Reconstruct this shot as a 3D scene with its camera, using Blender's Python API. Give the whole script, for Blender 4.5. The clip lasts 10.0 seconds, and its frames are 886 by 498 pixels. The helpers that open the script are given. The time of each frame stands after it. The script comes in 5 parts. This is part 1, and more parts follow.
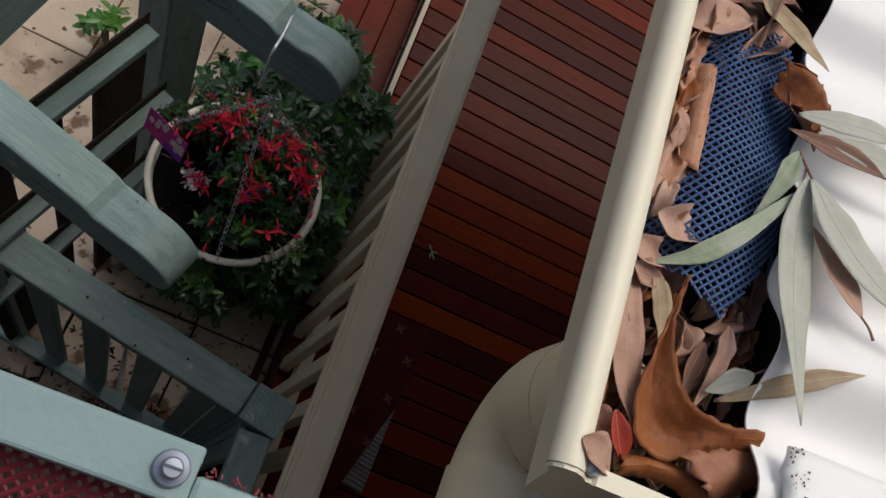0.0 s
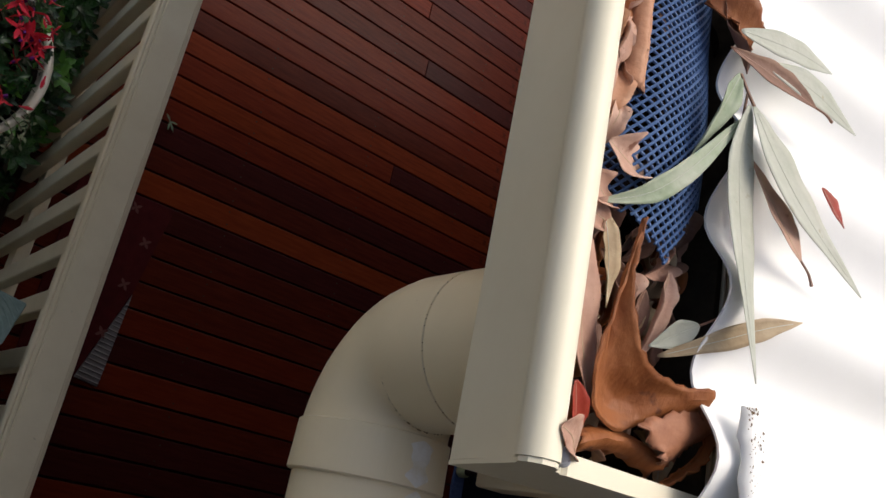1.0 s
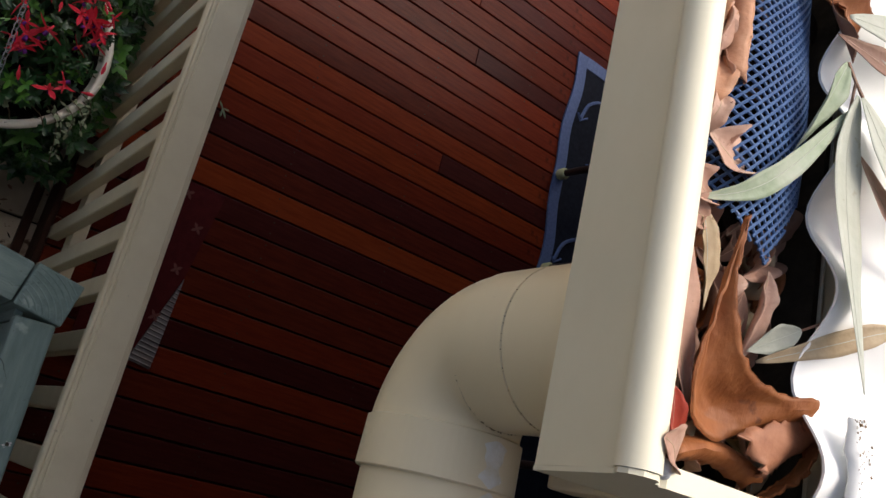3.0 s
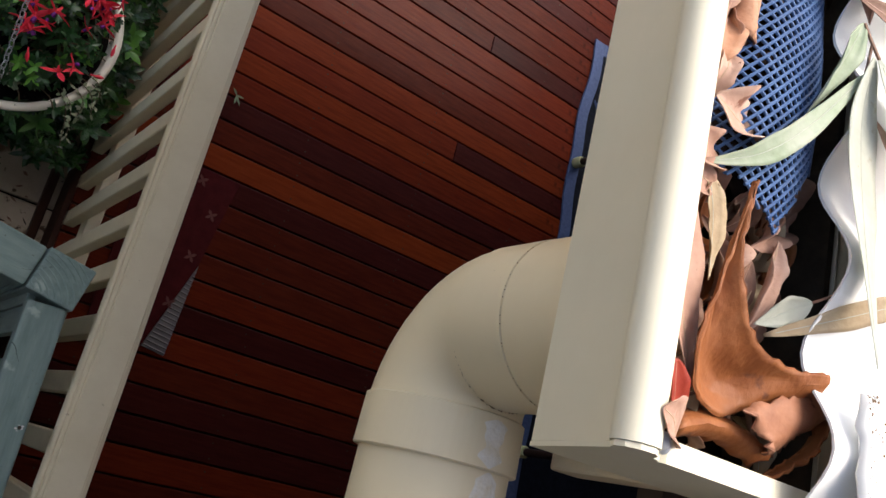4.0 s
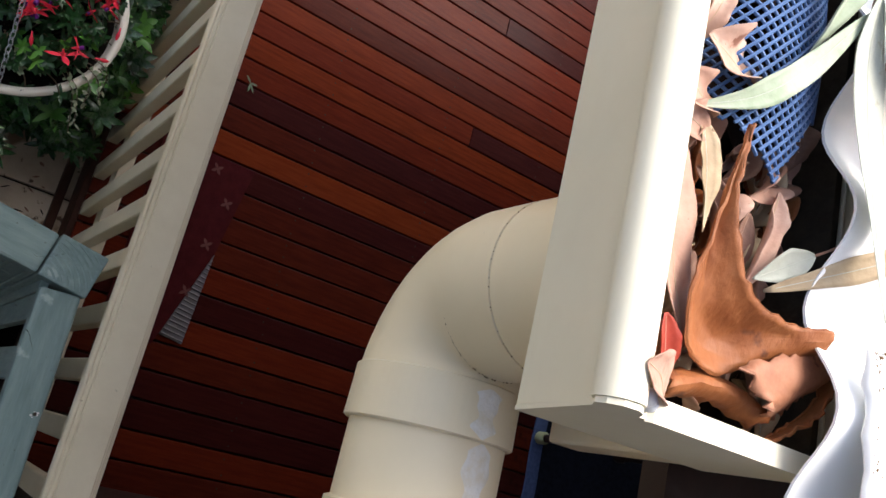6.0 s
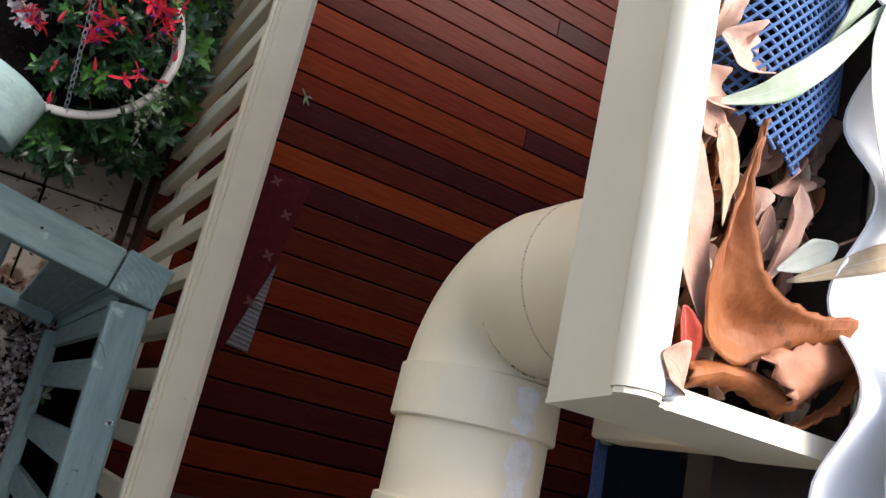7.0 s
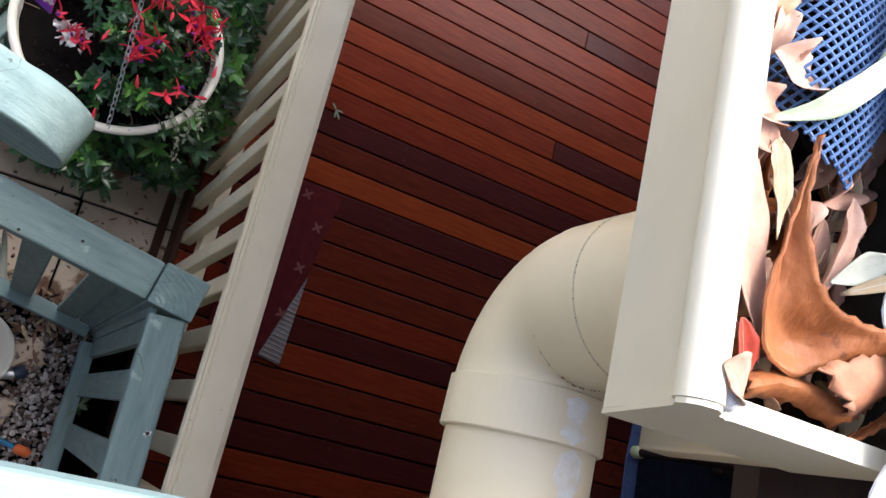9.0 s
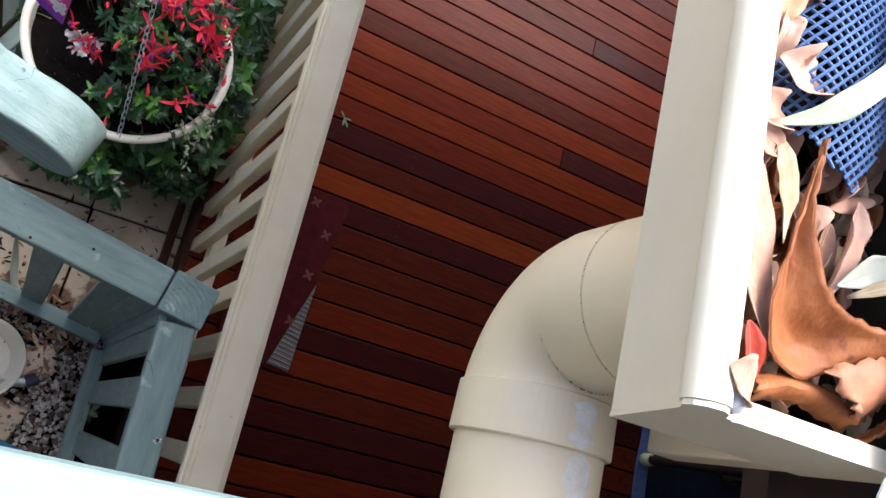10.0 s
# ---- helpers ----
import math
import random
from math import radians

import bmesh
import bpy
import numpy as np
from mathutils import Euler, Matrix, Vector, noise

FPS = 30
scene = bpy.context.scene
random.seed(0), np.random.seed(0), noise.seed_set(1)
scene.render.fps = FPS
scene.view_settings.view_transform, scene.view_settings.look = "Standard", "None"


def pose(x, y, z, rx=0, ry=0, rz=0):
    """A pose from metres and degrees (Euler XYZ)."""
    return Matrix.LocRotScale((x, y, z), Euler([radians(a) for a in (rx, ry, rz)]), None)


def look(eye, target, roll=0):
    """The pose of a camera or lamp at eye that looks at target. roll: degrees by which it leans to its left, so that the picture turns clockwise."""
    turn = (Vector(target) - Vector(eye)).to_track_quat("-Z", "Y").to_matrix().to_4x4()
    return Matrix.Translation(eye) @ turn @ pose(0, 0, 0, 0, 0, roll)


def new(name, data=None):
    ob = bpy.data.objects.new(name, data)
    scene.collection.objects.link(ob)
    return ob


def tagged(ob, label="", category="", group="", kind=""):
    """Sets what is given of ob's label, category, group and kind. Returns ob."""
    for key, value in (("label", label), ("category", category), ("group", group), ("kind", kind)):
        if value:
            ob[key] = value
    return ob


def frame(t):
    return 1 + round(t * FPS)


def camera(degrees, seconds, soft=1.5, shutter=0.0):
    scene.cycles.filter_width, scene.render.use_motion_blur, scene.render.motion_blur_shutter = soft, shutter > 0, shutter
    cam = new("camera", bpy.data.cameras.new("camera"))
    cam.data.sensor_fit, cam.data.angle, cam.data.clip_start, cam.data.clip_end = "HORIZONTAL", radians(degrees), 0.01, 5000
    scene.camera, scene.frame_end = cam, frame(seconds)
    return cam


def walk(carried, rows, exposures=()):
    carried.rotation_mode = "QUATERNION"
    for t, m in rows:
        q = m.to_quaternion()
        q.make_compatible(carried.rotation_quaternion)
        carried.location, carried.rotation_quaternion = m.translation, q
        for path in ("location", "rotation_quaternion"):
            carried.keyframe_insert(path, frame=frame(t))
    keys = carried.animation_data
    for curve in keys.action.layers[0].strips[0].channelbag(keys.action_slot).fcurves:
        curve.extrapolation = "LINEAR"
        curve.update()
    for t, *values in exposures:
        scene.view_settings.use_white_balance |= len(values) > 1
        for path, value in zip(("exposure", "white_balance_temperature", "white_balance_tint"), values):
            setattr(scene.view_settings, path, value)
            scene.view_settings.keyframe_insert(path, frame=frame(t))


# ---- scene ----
cam = camera(56.40, 10.0)
PATH = [
    (0, (-0.1883, -0.0773, 2.5377), (0.2887, 0.7181, 0.7658), 53.38),
    (0.2, (-0.2037, -0.0674, 2.5269), (0.3560, 0.7217, 0.7765), 56.06),
    (0.5, (-0.2213, -0.0592, 2.4907), (0.5244, 0.6884, 0.7922), 64.92),
    (0.7, (-0.2235, -0.0510, 2.4632), (0.6768, 0.6574, 0.8239), 69.93),
    (1, (-0.2404, -0.0363, 2.4229), (0.9017, 0.6367, 0.9253), 77.73),
    (1.5, (-0.2608, -0.0324, 2.3938), (0.9779, 0.6161, 0.9638), 81.27),
    (2, (-0.2619, -0.0310, 2.3963), (0.9109, 0.6087, 0.9079), 80.76),
    (2.5, (-0.2466, -0.0383, 2.3956), (0.8847, 0.6014, 0.8754), 80.72),
    (2.7, (-0.2475, -0.0320, 2.3999), (0.8609, 0.5997, 0.8596), 79.44),
    (4, (-0.2294, -0.0352, 2.3942), (0.8215, 0.5623, 0.8009), 79.49),
    (4.5, (-0.2142, -0.0365, 2.3806), (0.8727, 0.5189, 0.7963), 81.32),
    (5, (-0.2187, -0.0397, 2.3811), (0.8373, 0.5067, 0.7729), 80.92),
    (5.5, (-0.2099, -0.0389, 2.3818), (0.8391, 0.5278, 0.7760), 80.40),
    (7, (-0.1992, -0.0411, 2.4083), (0.6960, 0.4991, 0.7034), 75.61),
    (7.5, (-0.2106, -0.0500, 2.4097), (0.6489, 0.5014, 0.6901), 74.56),
    (8, (-0.2142, -0.0496, 2.4105), (0.6374, 0.5005, 0.6865), 74.51),
    (8.5, (-0.2120, -0.0486, 2.4090), (0.6225, 0.4847, 0.6715), 74.40),
    (9, (-0.2148, -0.0459, 2.4098), (0.6194, 0.5083, 0.6786), 73.36),
    (9.5, (-0.2123, -0.0464, 2.4104), (0.6219, 0.5219, 0.6838), 72.93),
    (10, (-0.2162, -0.0481, 2.4128), (0.5951, 0.5185, 0.6748), 72.04),
]
walk(cam, [(t, look(eye, target, roll)) for t, eye, target, roll in PATH],
     exposures=[(0, -0.45, 6500, 8), (0.5, -0.15, 6550, 8), (1.0, 0.1, 6650, 8), (1.5, -0.05, 6700, 8), (2.0, 0.0, 6700, 8), (2.7, 0.25, 6700, 8), (4.0, 0.95, 6650, 8), (5.5, 1.28, 6500, 8), (7.0, 1.40, 6150, 9), (7.6, 1.55, 6100, 9), (10, 1.72, 6100, 9)])

# ---- light ----
world = bpy.data.worlds.new("overcast_sky")
scene.world = world
world.use_nodes = True
wn = world.node_tree
sky = wn.nodes.new("ShaderNodeTexSky")
sky.sky_type, sky.sun_disc = "NISHITA", False
sky.sun_elevation, sky.sun_rotation = radians(64), radians(35)
sky.air_density, sky.dust_density, sky.ozone_density = 1.0, 6.0, 1.0
wn.links.new(sky.outputs[0], wn.nodes["Background"].inputs[0])
wn.nodes["Background"].inputs[1].default_value = 0.15
sun = new("sun", bpy.data.lights.new("sun", "SUN"))
sun.data.energy, sun.data.angle, sun.data.color = 1.32, radians(36), (1.0, 0.98, 0.95)
sun.matrix_world = look((1.1, 1.6, 4.0), (0, 0, 0))


# ---- materials ----
def mat(name, cols, rough=0.6, scale=20.0, bump=0.2, bscale=None, metal=0.0, vary=0.0, coat=0.0, detail=6.0,
        stretch=(1, 1, 1), spec=0.3, speck=None, crack=None, trans=0.0, sheen=0.2):
    """Noise between the given colours, fine bump; vary: share taken by the object's own random number."""
    m = bpy.data.materials.new(name)
    m.use_nodes = True
    nt = m.node_tree
    n, l = nt.nodes, nt.links
    b = n["Principled BSDF"]
    co = n.new("ShaderNodeTexCoord")
    mp = n.new("ShaderNodeMapping")
    mp.inputs["Scale"].default_value = stretch
    l.new(co.outputs["Object"], mp.inputs[0])
    big = n.new("ShaderNodeTexNoise")
    big.inputs["Scale"].default_value, big.inputs["Detail"].default_value = scale, detail
    big.inputs["Roughness"].default_value = 0.62
    l.new(mp.outputs[0], big.inputs["Vector"])
    fac = big.outputs["Fac"]
    st = n.new("ShaderNodeMapRange")
    st.inputs[1].default_value, st.inputs[2].default_value = 0.3, 0.7
    l.new(fac, st.inputs[0])
    fac = st.outputs[0]
    if vary:
        info = n.new("ShaderNodeObjectInfo")
        mx = n.new("ShaderNodeMix")
        mx.inputs[0].default_value = vary
        l.new(fac, mx.inputs[2])
        l.new(info.outputs["Random"], mx.inputs[3])
        fac = mx.outputs[0]
    ramp = n.new("ShaderNodeValToRGB")
    e = ramp.color_ramp.elements
    while len(e) < len(cols):
        e.new(0.5)
    for i, c in enumerate(cols):
        e[i].position = i / max(1, len(cols) - 1)
        e[i].color = (*c, 1)
    l.new(fac, ramp.inputs[0])
    col = ramp.outputs[0]
    for c2, sc, thr in (speck if isinstance(speck, list) else [speck] if speck else []):
        sp = n.new("ShaderNodeTexNoise")
        sp.inputs["Scale"].default_value, sp.inputs["Detail"].default_value = sc, 5.0
        l.new(co.outputs["Object"], sp.inputs["Vector"])
        r2 = n.new("ShaderNodeMapRange")
        r2.inputs[1].default_value, r2.inputs[2].default_value = thr, thr + 0.05
        l.new(sp.outputs["Fac"], r2.inputs[0])
        mx2 = n.new("ShaderNodeMix")
        mx2.data_type = "RGBA"
        l.new(r2.outputs[0], mx2.inputs[0])
        l.new(col, mx2.inputs[6])
        mx2.inputs[7].default_value = (*c2, 1)
        col = mx2.outputs[2]
    if crack:
        c3, sc, wid, keep = crack
        wob = n.new("ShaderNodeTexNoise")
        wob.inputs["Scale"].default_value, wob.inputs["Detail"].default_value = sc * 1.6, 4.0
        l.new(co.outputs["Object"], wob.inputs["Vector"])
        add = n.new("ShaderNodeMix")
        add.data_type = "VECTOR"
        add.inputs[0].default_value = 0.035
        l.new(co.outputs["Object"], add.inputs[4])
        l.new(wob.outputs["Color"], add.inputs[5])
        vo = n.new("ShaderNodeTexVoronoi")
        vo.feature = "DISTANCE_TO_EDGE"
        vo.inputs["Scale"].default_value = sc
        l.new(add.outputs[1], vo.inputs["Vector"])
        lo = n.new("ShaderNodeTexNoise")
        lo.inputs["Scale"].default_value = sc * 0.9
        l.new(co.outputs["Object"], lo.inputs["Vector"])
        r3 = n.new("ShaderNodeMapRange")
        r3.inputs[1].default_value, r3.inputs[2].default_value = keep, keep + 0.06
        r3.inputs[3].default_value, r3.inputs[4].default_value = 0.0, wid
        l.new(lo.outputs["Fac"], r3.inputs[0])
        lt = n.new("ShaderNodeMath")
        lt.operation = "LESS_THAN"
        l.new(vo.outputs["Distance"], lt.inputs[0])
        l.new(r3.outputs[0], lt.inputs[1])
        mx3 = n.new("ShaderNodeMix")
        mx3.data_type = "RGBA"
        l.new(lt.outputs[0], mx3.inputs[0])
        l.new(col, mx3.inputs[6])
        mx3.inputs[7].default_value = (*c3, 1)
        col = mx3.outputs[2]
    l.new(col, b.inputs["Base Color"])
    fine = n.new("ShaderNodeTexNoise")
    fine.inputs["Scale"].default_value, fine.inputs["Detail"].default_value = bscale or scale * 6, 8.0
    l.new(mp.outputs[0], fine.inputs["Vector"])
    bp = n.new("ShaderNodeBump")
    bp.inputs["Strength"].default_value, bp.inputs["Distance"].default_value = bump, 0.002
    l.new(fine.outputs["Fac"], bp.inputs["Height"])
    l.new(bp.outputs[0], b.inputs["Normal"])
    rr = n.new("ShaderNodeMapRange")
    rr.inputs[3].default_value, rr.inputs[4].default_value = max(0.03, rough - 0.12), min(1, rough + 0.12)
    l.new(fine.outputs["Fac"], rr.inputs[0])
    l.new(rr.outputs[0], b.inputs["Roughness"])
    b.inputs["Metallic"].default_value = metal
    b.inputs["Coat Weight"].default_value = coat
    b.inputs["Coat Roughness"].default_value = sheen
    b.inputs["Specular IOR Level"].default_value = spec
    if trans:
        tr = n.new("ShaderNodeBsdfTranslucent")
        l.new(col, tr.inputs[0])
        ms = n.new("ShaderNodeMixShader")
        ms.inputs[0].default_value = trans
        l.new(b.outputs[0], ms.inputs[1])
        l.new(tr.outputs[0], ms.inputs[2])
        l.new(ms.outputs[0], n["Material Output"].inputs[0])
    return m


CREAM = mat("cream_paint", [(0.67, 0.575, 0.40), (0.76, 0.665, 0.48)], 0.45, 9, 0.12, 140, speck=[((0.38, 0.31, 0.20), 60, 0.72)])
PVC = mat("cream_pvc", [(0.74, 0.63, 0.42), (0.79, 0.68, 0.47)], 0.34, 12, 0.04, 200, speck=((0.50, 0.40, 0.24), 90, 0.74))
STEEL = mat("coated_gutter_steel", [(0.75, 0.70, 0.545), (0.80, 0.75, 0.595)], 0.42, 14, 0.02, 120, spec=0.4, speck=((0.54, 0.48, 0.36), 120, 0.78))
ROOF = mat("white_roof_steel", [(0.84, 0.84, 0.82), (0.88, 0.88, 0.87)], 0.4, 10, 0.04, 120, speck=((0.45, 0.42, 0.36), 160, 0.76))
GREEN_X, GREEN_Y, GREEN_Z = [mat("weathered_green_paint_grain_" + nm, [(0.155, 0.225, 0.215), (0.20, 0.28, 0.27), (0.25, 0.335, 0.325)], 0.55, 9, 0.5, 40, speck=[((0.10, 0.12, 0.11), 75, 0.68), ((0.36, 0.44, 0.43), 19, 0.69), ((0.05, 0.055, 0.05), 240, 0.72)], crack=((0.045, 0.06, 0.055), 7.5, 0.005, 0.57), stretch=st) for nm, st in (("x", (1, 7, 7)), ("y", (7, 1, 7)), ("z", (7, 7, 1)))]
ENDGRAIN = mat("painted_end_grain", [(0.14, 0.21, 0.20), (0.27, 0.37, 0.355)], 0.6, 22, 0.3, 80)
MINT = mat("mint_paint", [(0.205, 0.295, 0.295), (0.24, 0.335, 0.335)], 0.5, 40, 0.1, 300, speck=((0.15, 0.22, 0.22), 200, 0.72))
DECKS = [mat("oiled_hardwood_" + nm, cols, 0.5, 7, 0.35, 75, vary=0.3, spec=0.03, coat=0.095, sheen=0.24, stretch=(1.2, 14, 14), speck=[((0.16, 0.10, 0.075), 120, 0.755), ((0.020, 0.006, 0.004), 5, 0.66), ((0.15, 0.030, 0.008), 3.5, 0.64), ((0.30, 0.22, 0.18), 210, 0.79)]) for nm, cols in (
    ("dark", [(0.034, 0.0055, 0.0050), (0.052, 0.0085, 0.0070), (0.072, 0.013, 0.0095)]),
    ("brown", [(0.058, 0.0085, 0.0048), (0.092, 0.0135, 0.0060), (0.122, 0.020, 0.0080)]),
    ("red", [(0.092, 0.0115, 0.0050), (0.140, 0.0180, 0.0062), (0.180, 0.027, 0.0085)]),
    ("orange", [(0.125, 0.0170, 0.005), (0.185, 0.0275, 0.0070), (0.235, 0.042, 0.010)]))]
DECKEDGE = mat("dark_timber_edge", [(0.035, 0.016, 0.012), (0.07, 0.03, 0.02)], 0.6, 10, 0.3, 70, spec=0.08)
PAVER = mat("sandstone_paver", [(0.33, 0.245, 0.17), (0.52, 0.415, 0.315), (0.62, 0.525, 0.415)], 0.8, 6, 0.5, 60, vary=0.3, speck=[((0.19, 0.12, 0.075), 9, 0.60), ((0.11, 0.07, 0.045), 38, 0.63)])
EARTH = mat("pale_bare_earth", [(0.24, 0.20, 0.155), (0.36, 0.31, 0.25)], 0.9, 3, 0.6, 60)
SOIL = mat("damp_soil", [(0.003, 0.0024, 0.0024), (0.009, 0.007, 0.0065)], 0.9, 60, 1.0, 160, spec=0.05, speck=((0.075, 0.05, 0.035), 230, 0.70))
PEBBLE = mat("river_pebble", [(0.045, 0.032, 0.027), (0.18, 0.115, 0.09), (0.26, 0.22, 0.205), (0.40, 0.35, 0.335), (0.55, 0.52, 0.50)], 0.55, 8, 0.2, 60)
NYLON = mat("blue_plastic_mesh", [(0.045, 0.090, 0.215), (0.075, 0.14, 0.29)], 0.42, 30, 0.1, 200)
REDMESH = mat("red_plastic_mesh", [(0.11, 0.013, 0.020), (0.17, 0.022, 0.030)], 0.5, 60, 0.1, 300)
SILVER = mat("zinc_metal", [(0.22, 0.25, 0.31), (0.36, 0.39, 0.46)], 0.45, 40, 0.1, 300, metal=0.5)
GALV = mat("galvanised_wire", [(0.45, 0.46, 0.48), (0.62, 0.63, 0.66)], 0.35, 60, 0.1, 400, metal=1.0)
BRIGHTWIRE = mat("bright_chain_steel", [(0.40, 0.42, 0.45), (0.60, 0.62, 0.66)], 0.25, 60, 0.1, 400, metal=0.35, spec=0.6)
WHITE = mat("white_plastic", [(0.76, 0.71, 0.62), (0.82, 0.77, 0.68)], 0.4, 20, 0.05, 200)
SLOTGREY = mat("dull_grey_slot", [(0.07, 0.08, 0.10), (0.11, 0.12, 0.15)], 0.7, 40, 0.1, 300)
REDMAT = mat("dark_red_mat", [(0.055, 0.007, 0.008), (0.085, 0.011, 0.012)], 0.85, 30, 0.6, 500, spec=0.08)
PALEPINK = mat("faded_pattern", [(0.12, 0.035, 0.03), (0.17, 0.06, 0.052)], 0.85, 60, 0.4, 400)
RUBBER = mat("grey_ribbed_backing", [(0.16, 0.14, 0.14), (0.24, 0.22, 0.22)], 0.75, 30, 0.3, 300)
RIBPALE = mat("pale_rubber_rib", [(0.22, 0.20, 0.19), (0.30, 0.27, 0.26)], 0.7, 30, 0.3, 300, spec=0.15)
BARKTAN = mat("peeled_tan_bark", [(0.29, 0.125, 0.068), (0.47, 0.24, 0.14), (0.57, 0.33, 0.21)], 0.55, 55, 0.3, 260, vary=0.25, speck=((0.18, 0.08, 0.05), 200, 0.68))
BARKPINK = mat("peeled_pinkish_bark", [(0.22, 0.085, 0.045), (0.36, 0.155, 0.085), (0.44, 0.22, 0.14)], 0.55, 45, 0.25, 220, speck=((0.16, 0.06, 0.035), 150, 0.68))
NAVY = mat("navy_rug", [(0.008, 0.009, 0.014), (0.016, 0.018, 0.028)], 0.9, 60, 0.7, 500, spec=0.08)
BORDER = mat("blue_rug_border", [(0.08, 0.11, 0.22), (0.13, 0.17, 0.31)], 0.85, 80, 0.7, 500, spec=0.08)
DARKWOOD = mat("dark_stained_wood", [(0.02, 0.012, 0.009), (0.045, 0.022, 0.016)], 0.45, 14, 0.2, 90)
CAPRUB = mat("pale_rubber_foot", [(0.50, 0.48, 0.24), (0.60, 0.58, 0.32)], 0.6, 40, 0.1, 200)
SHRUB = mat("shrub_leaf", [(0.008, 0.030, 0.009), (0.019, 0.066, 0.016), (0.048, 0.14, 0.026)], 0.28, 18, 0.15, 120, spec=0.5, trans=0.08)
SHRUBNEW = mat("young_shrub_leaf", [(0.05, 0.16, 0.025), (0.11, 0.28, 0.04)], 0.32, 18, 0.15, 120, spec=0.45, trans=0.15)
FUCHSIA = mat("fuchsia_leaf", [(0.006, 0.028, 0.010), (0.024, 0.085, 0.022)], 0.34, 30, 0.2, 160, spec=0.45, trans=0.08)
VARIEG = mat("cream_variegated_leaf", [(0.16, 0.22, 0.12), (0.42, 0.46, 0.32)], 0.5, 80, 0.2, 200, trans=0.1)
REDPETAL = mat("red_petal", [(0.66, 0.016, 0.040), (0.88, 0.07, 0.12)], 0.45, 60, 0.1, 200, trans=0.2)
PURPLE = mat("purple_petal", [(0.10, 0.01, 0.16), (0.22, 0.03, 0.30)], 0.45, 60, 0.1, 200, trans=0.2)
WHITEPETAL = mat("white_petal", [(0.62, 0.58, 0.58), (0.78, 0.76, 0.76)], 0.5, 60, 0.1, 200, trans=0.2)
STEM = mat("brown_stem", [(0.07, 0.05, 0.03), (0.13, 0.09, 0.05)], 0.7, 40, 0.3, 200)
SEEDLEAF = mat("pale_seedling_leaf", [(0.14, 0.19, 0.11), (0.22, 0.27, 0.16)], 0.5, 60, 0.2, 200, trans=0.1)
GUMGREEN = mat("pale_gum_leaf", [(0.27, 0.34, 0.22), (0.38, 0.43, 0.32), (0.45, 0.48, 0.39)], 0.5, 40, 0.2, 260, trans=0.1, speck=[((0.24, 0.20, 0.13), 300, 0.74), ((0.34, 0.32, 0.20), 70, 0.68)])
GUMPALE = mat("bleached_gum_leaf", [(0.42, 0.44, 0.36), (0.52, 0.53, 0.46)], 0.5, 40, 0.2, 260, trans=0.1, speck=[((0.30, 0.25, 0.17), 300, 0.73), ((0.40, 0.38, 0.27), 80, 0.66)])
GUMPINK = mat("dry_pink_gum_leaf", [(0.32, 0.165, 0.115), (0.48, 0.285, 0.21), (0.57, 0.385, 0.30)], 0.55, 50, 0.25, 300, vary=0.45, trans=0.08, speck=[((0.17, 0.08, 0.05), 350, 0.70), ((0.26, 0.12, 0.08), 90, 0.66)])
GUMTAN = mat("dry_tan_gum_leaf", [(0.30, 0.20, 0.11), (0.46, 0.35, 0.22), (0.54, 0.45, 0.31)], 0.55, 45, 0.25, 300, vary=0.3, trans=0.08, speck=((0.16, 0.09, 0.05), 300, 0.70))
GUMBROWN = mat("dry_brown_gum_leaf", [(0.12, 0.06, 0.04), (0.24, 0.13, 0.09), (0.34, 0.20, 0.14)], 0.6, 45, 0.25, 300, vary=0.4, trans=0.06)
GUMRED = mat("dry_red_gum_leaf", [(0.28, 0.035, 0.022), (0.42, 0.07, 0.04)], 0.45, 45, 0.2, 300)
BARK = mat("peeled_orange_bark", [(0.16, 0.046, 0.015), (0.235, 0.075, 0.023), (0.30, 0.104, 0.034), (0.36, 0.138, 0.055)], 0.55, 42, 0.35, 220, vary=0.2, stretch=(1.6, 0.7, 1.0), speck=[((0.15, 0.05, 0.03), 200, 0.70), ((0.12, 0.04, 0.02), 60, 0.66)])
# dark dead leaf tone, also the painted shade in the gutter's bottom
DARKLEAF_SHADE = mat("rotted_leaf_and_shade", [(0.012, 0.008, 0.007), (0.04, 0.022, 0.016)], 0.8, 40, 0.5, 200, spec=0.08)
HOSEBLUE = mat("blue_hose", [(0.02, 0.16, 0.32), (0.04, 0.22, 0.40)], 0.4, 30, 0.05, 200)
ORANGE = mat("orange_fitting", [(0.65, 0.13, 0.03), (0.75, 0.18, 0.05)], 0.4, 30, 0.05, 200)
NAVYPLAST = mat("navy_plastic", [(0.02, 0.03, 0.06), (0.04, 0.055, 0.10)], 0.4, 30, 0.05, 200)
PINKCARD = mat("magenta_card", [(0.42, 0.03, 0.20), (0.55, 0.06, 0.28)], 0.3, 25, 0.02, 100)
SEAM = mat("brown_joint_dirt", [(0.10, 0.060, 0.028), (0.22, 0.14, 0.07)], 0.9, 80, 0.3, 300, spec=0.08)
VIOLETCARD = mat("violet_card", [(0.10, 0.03, 0.30), (0.22, 0.05, 0.40)], 0.3, 25, 0.02, 100)
GLUE = mat("smeared_solvent_glue", [(0.74, 0.66, 0.50), (0.80, 0.76, 0.68), (0.85, 0.83, 0.78)], 0.24, 110, 0.6, 190, spec=0.4)
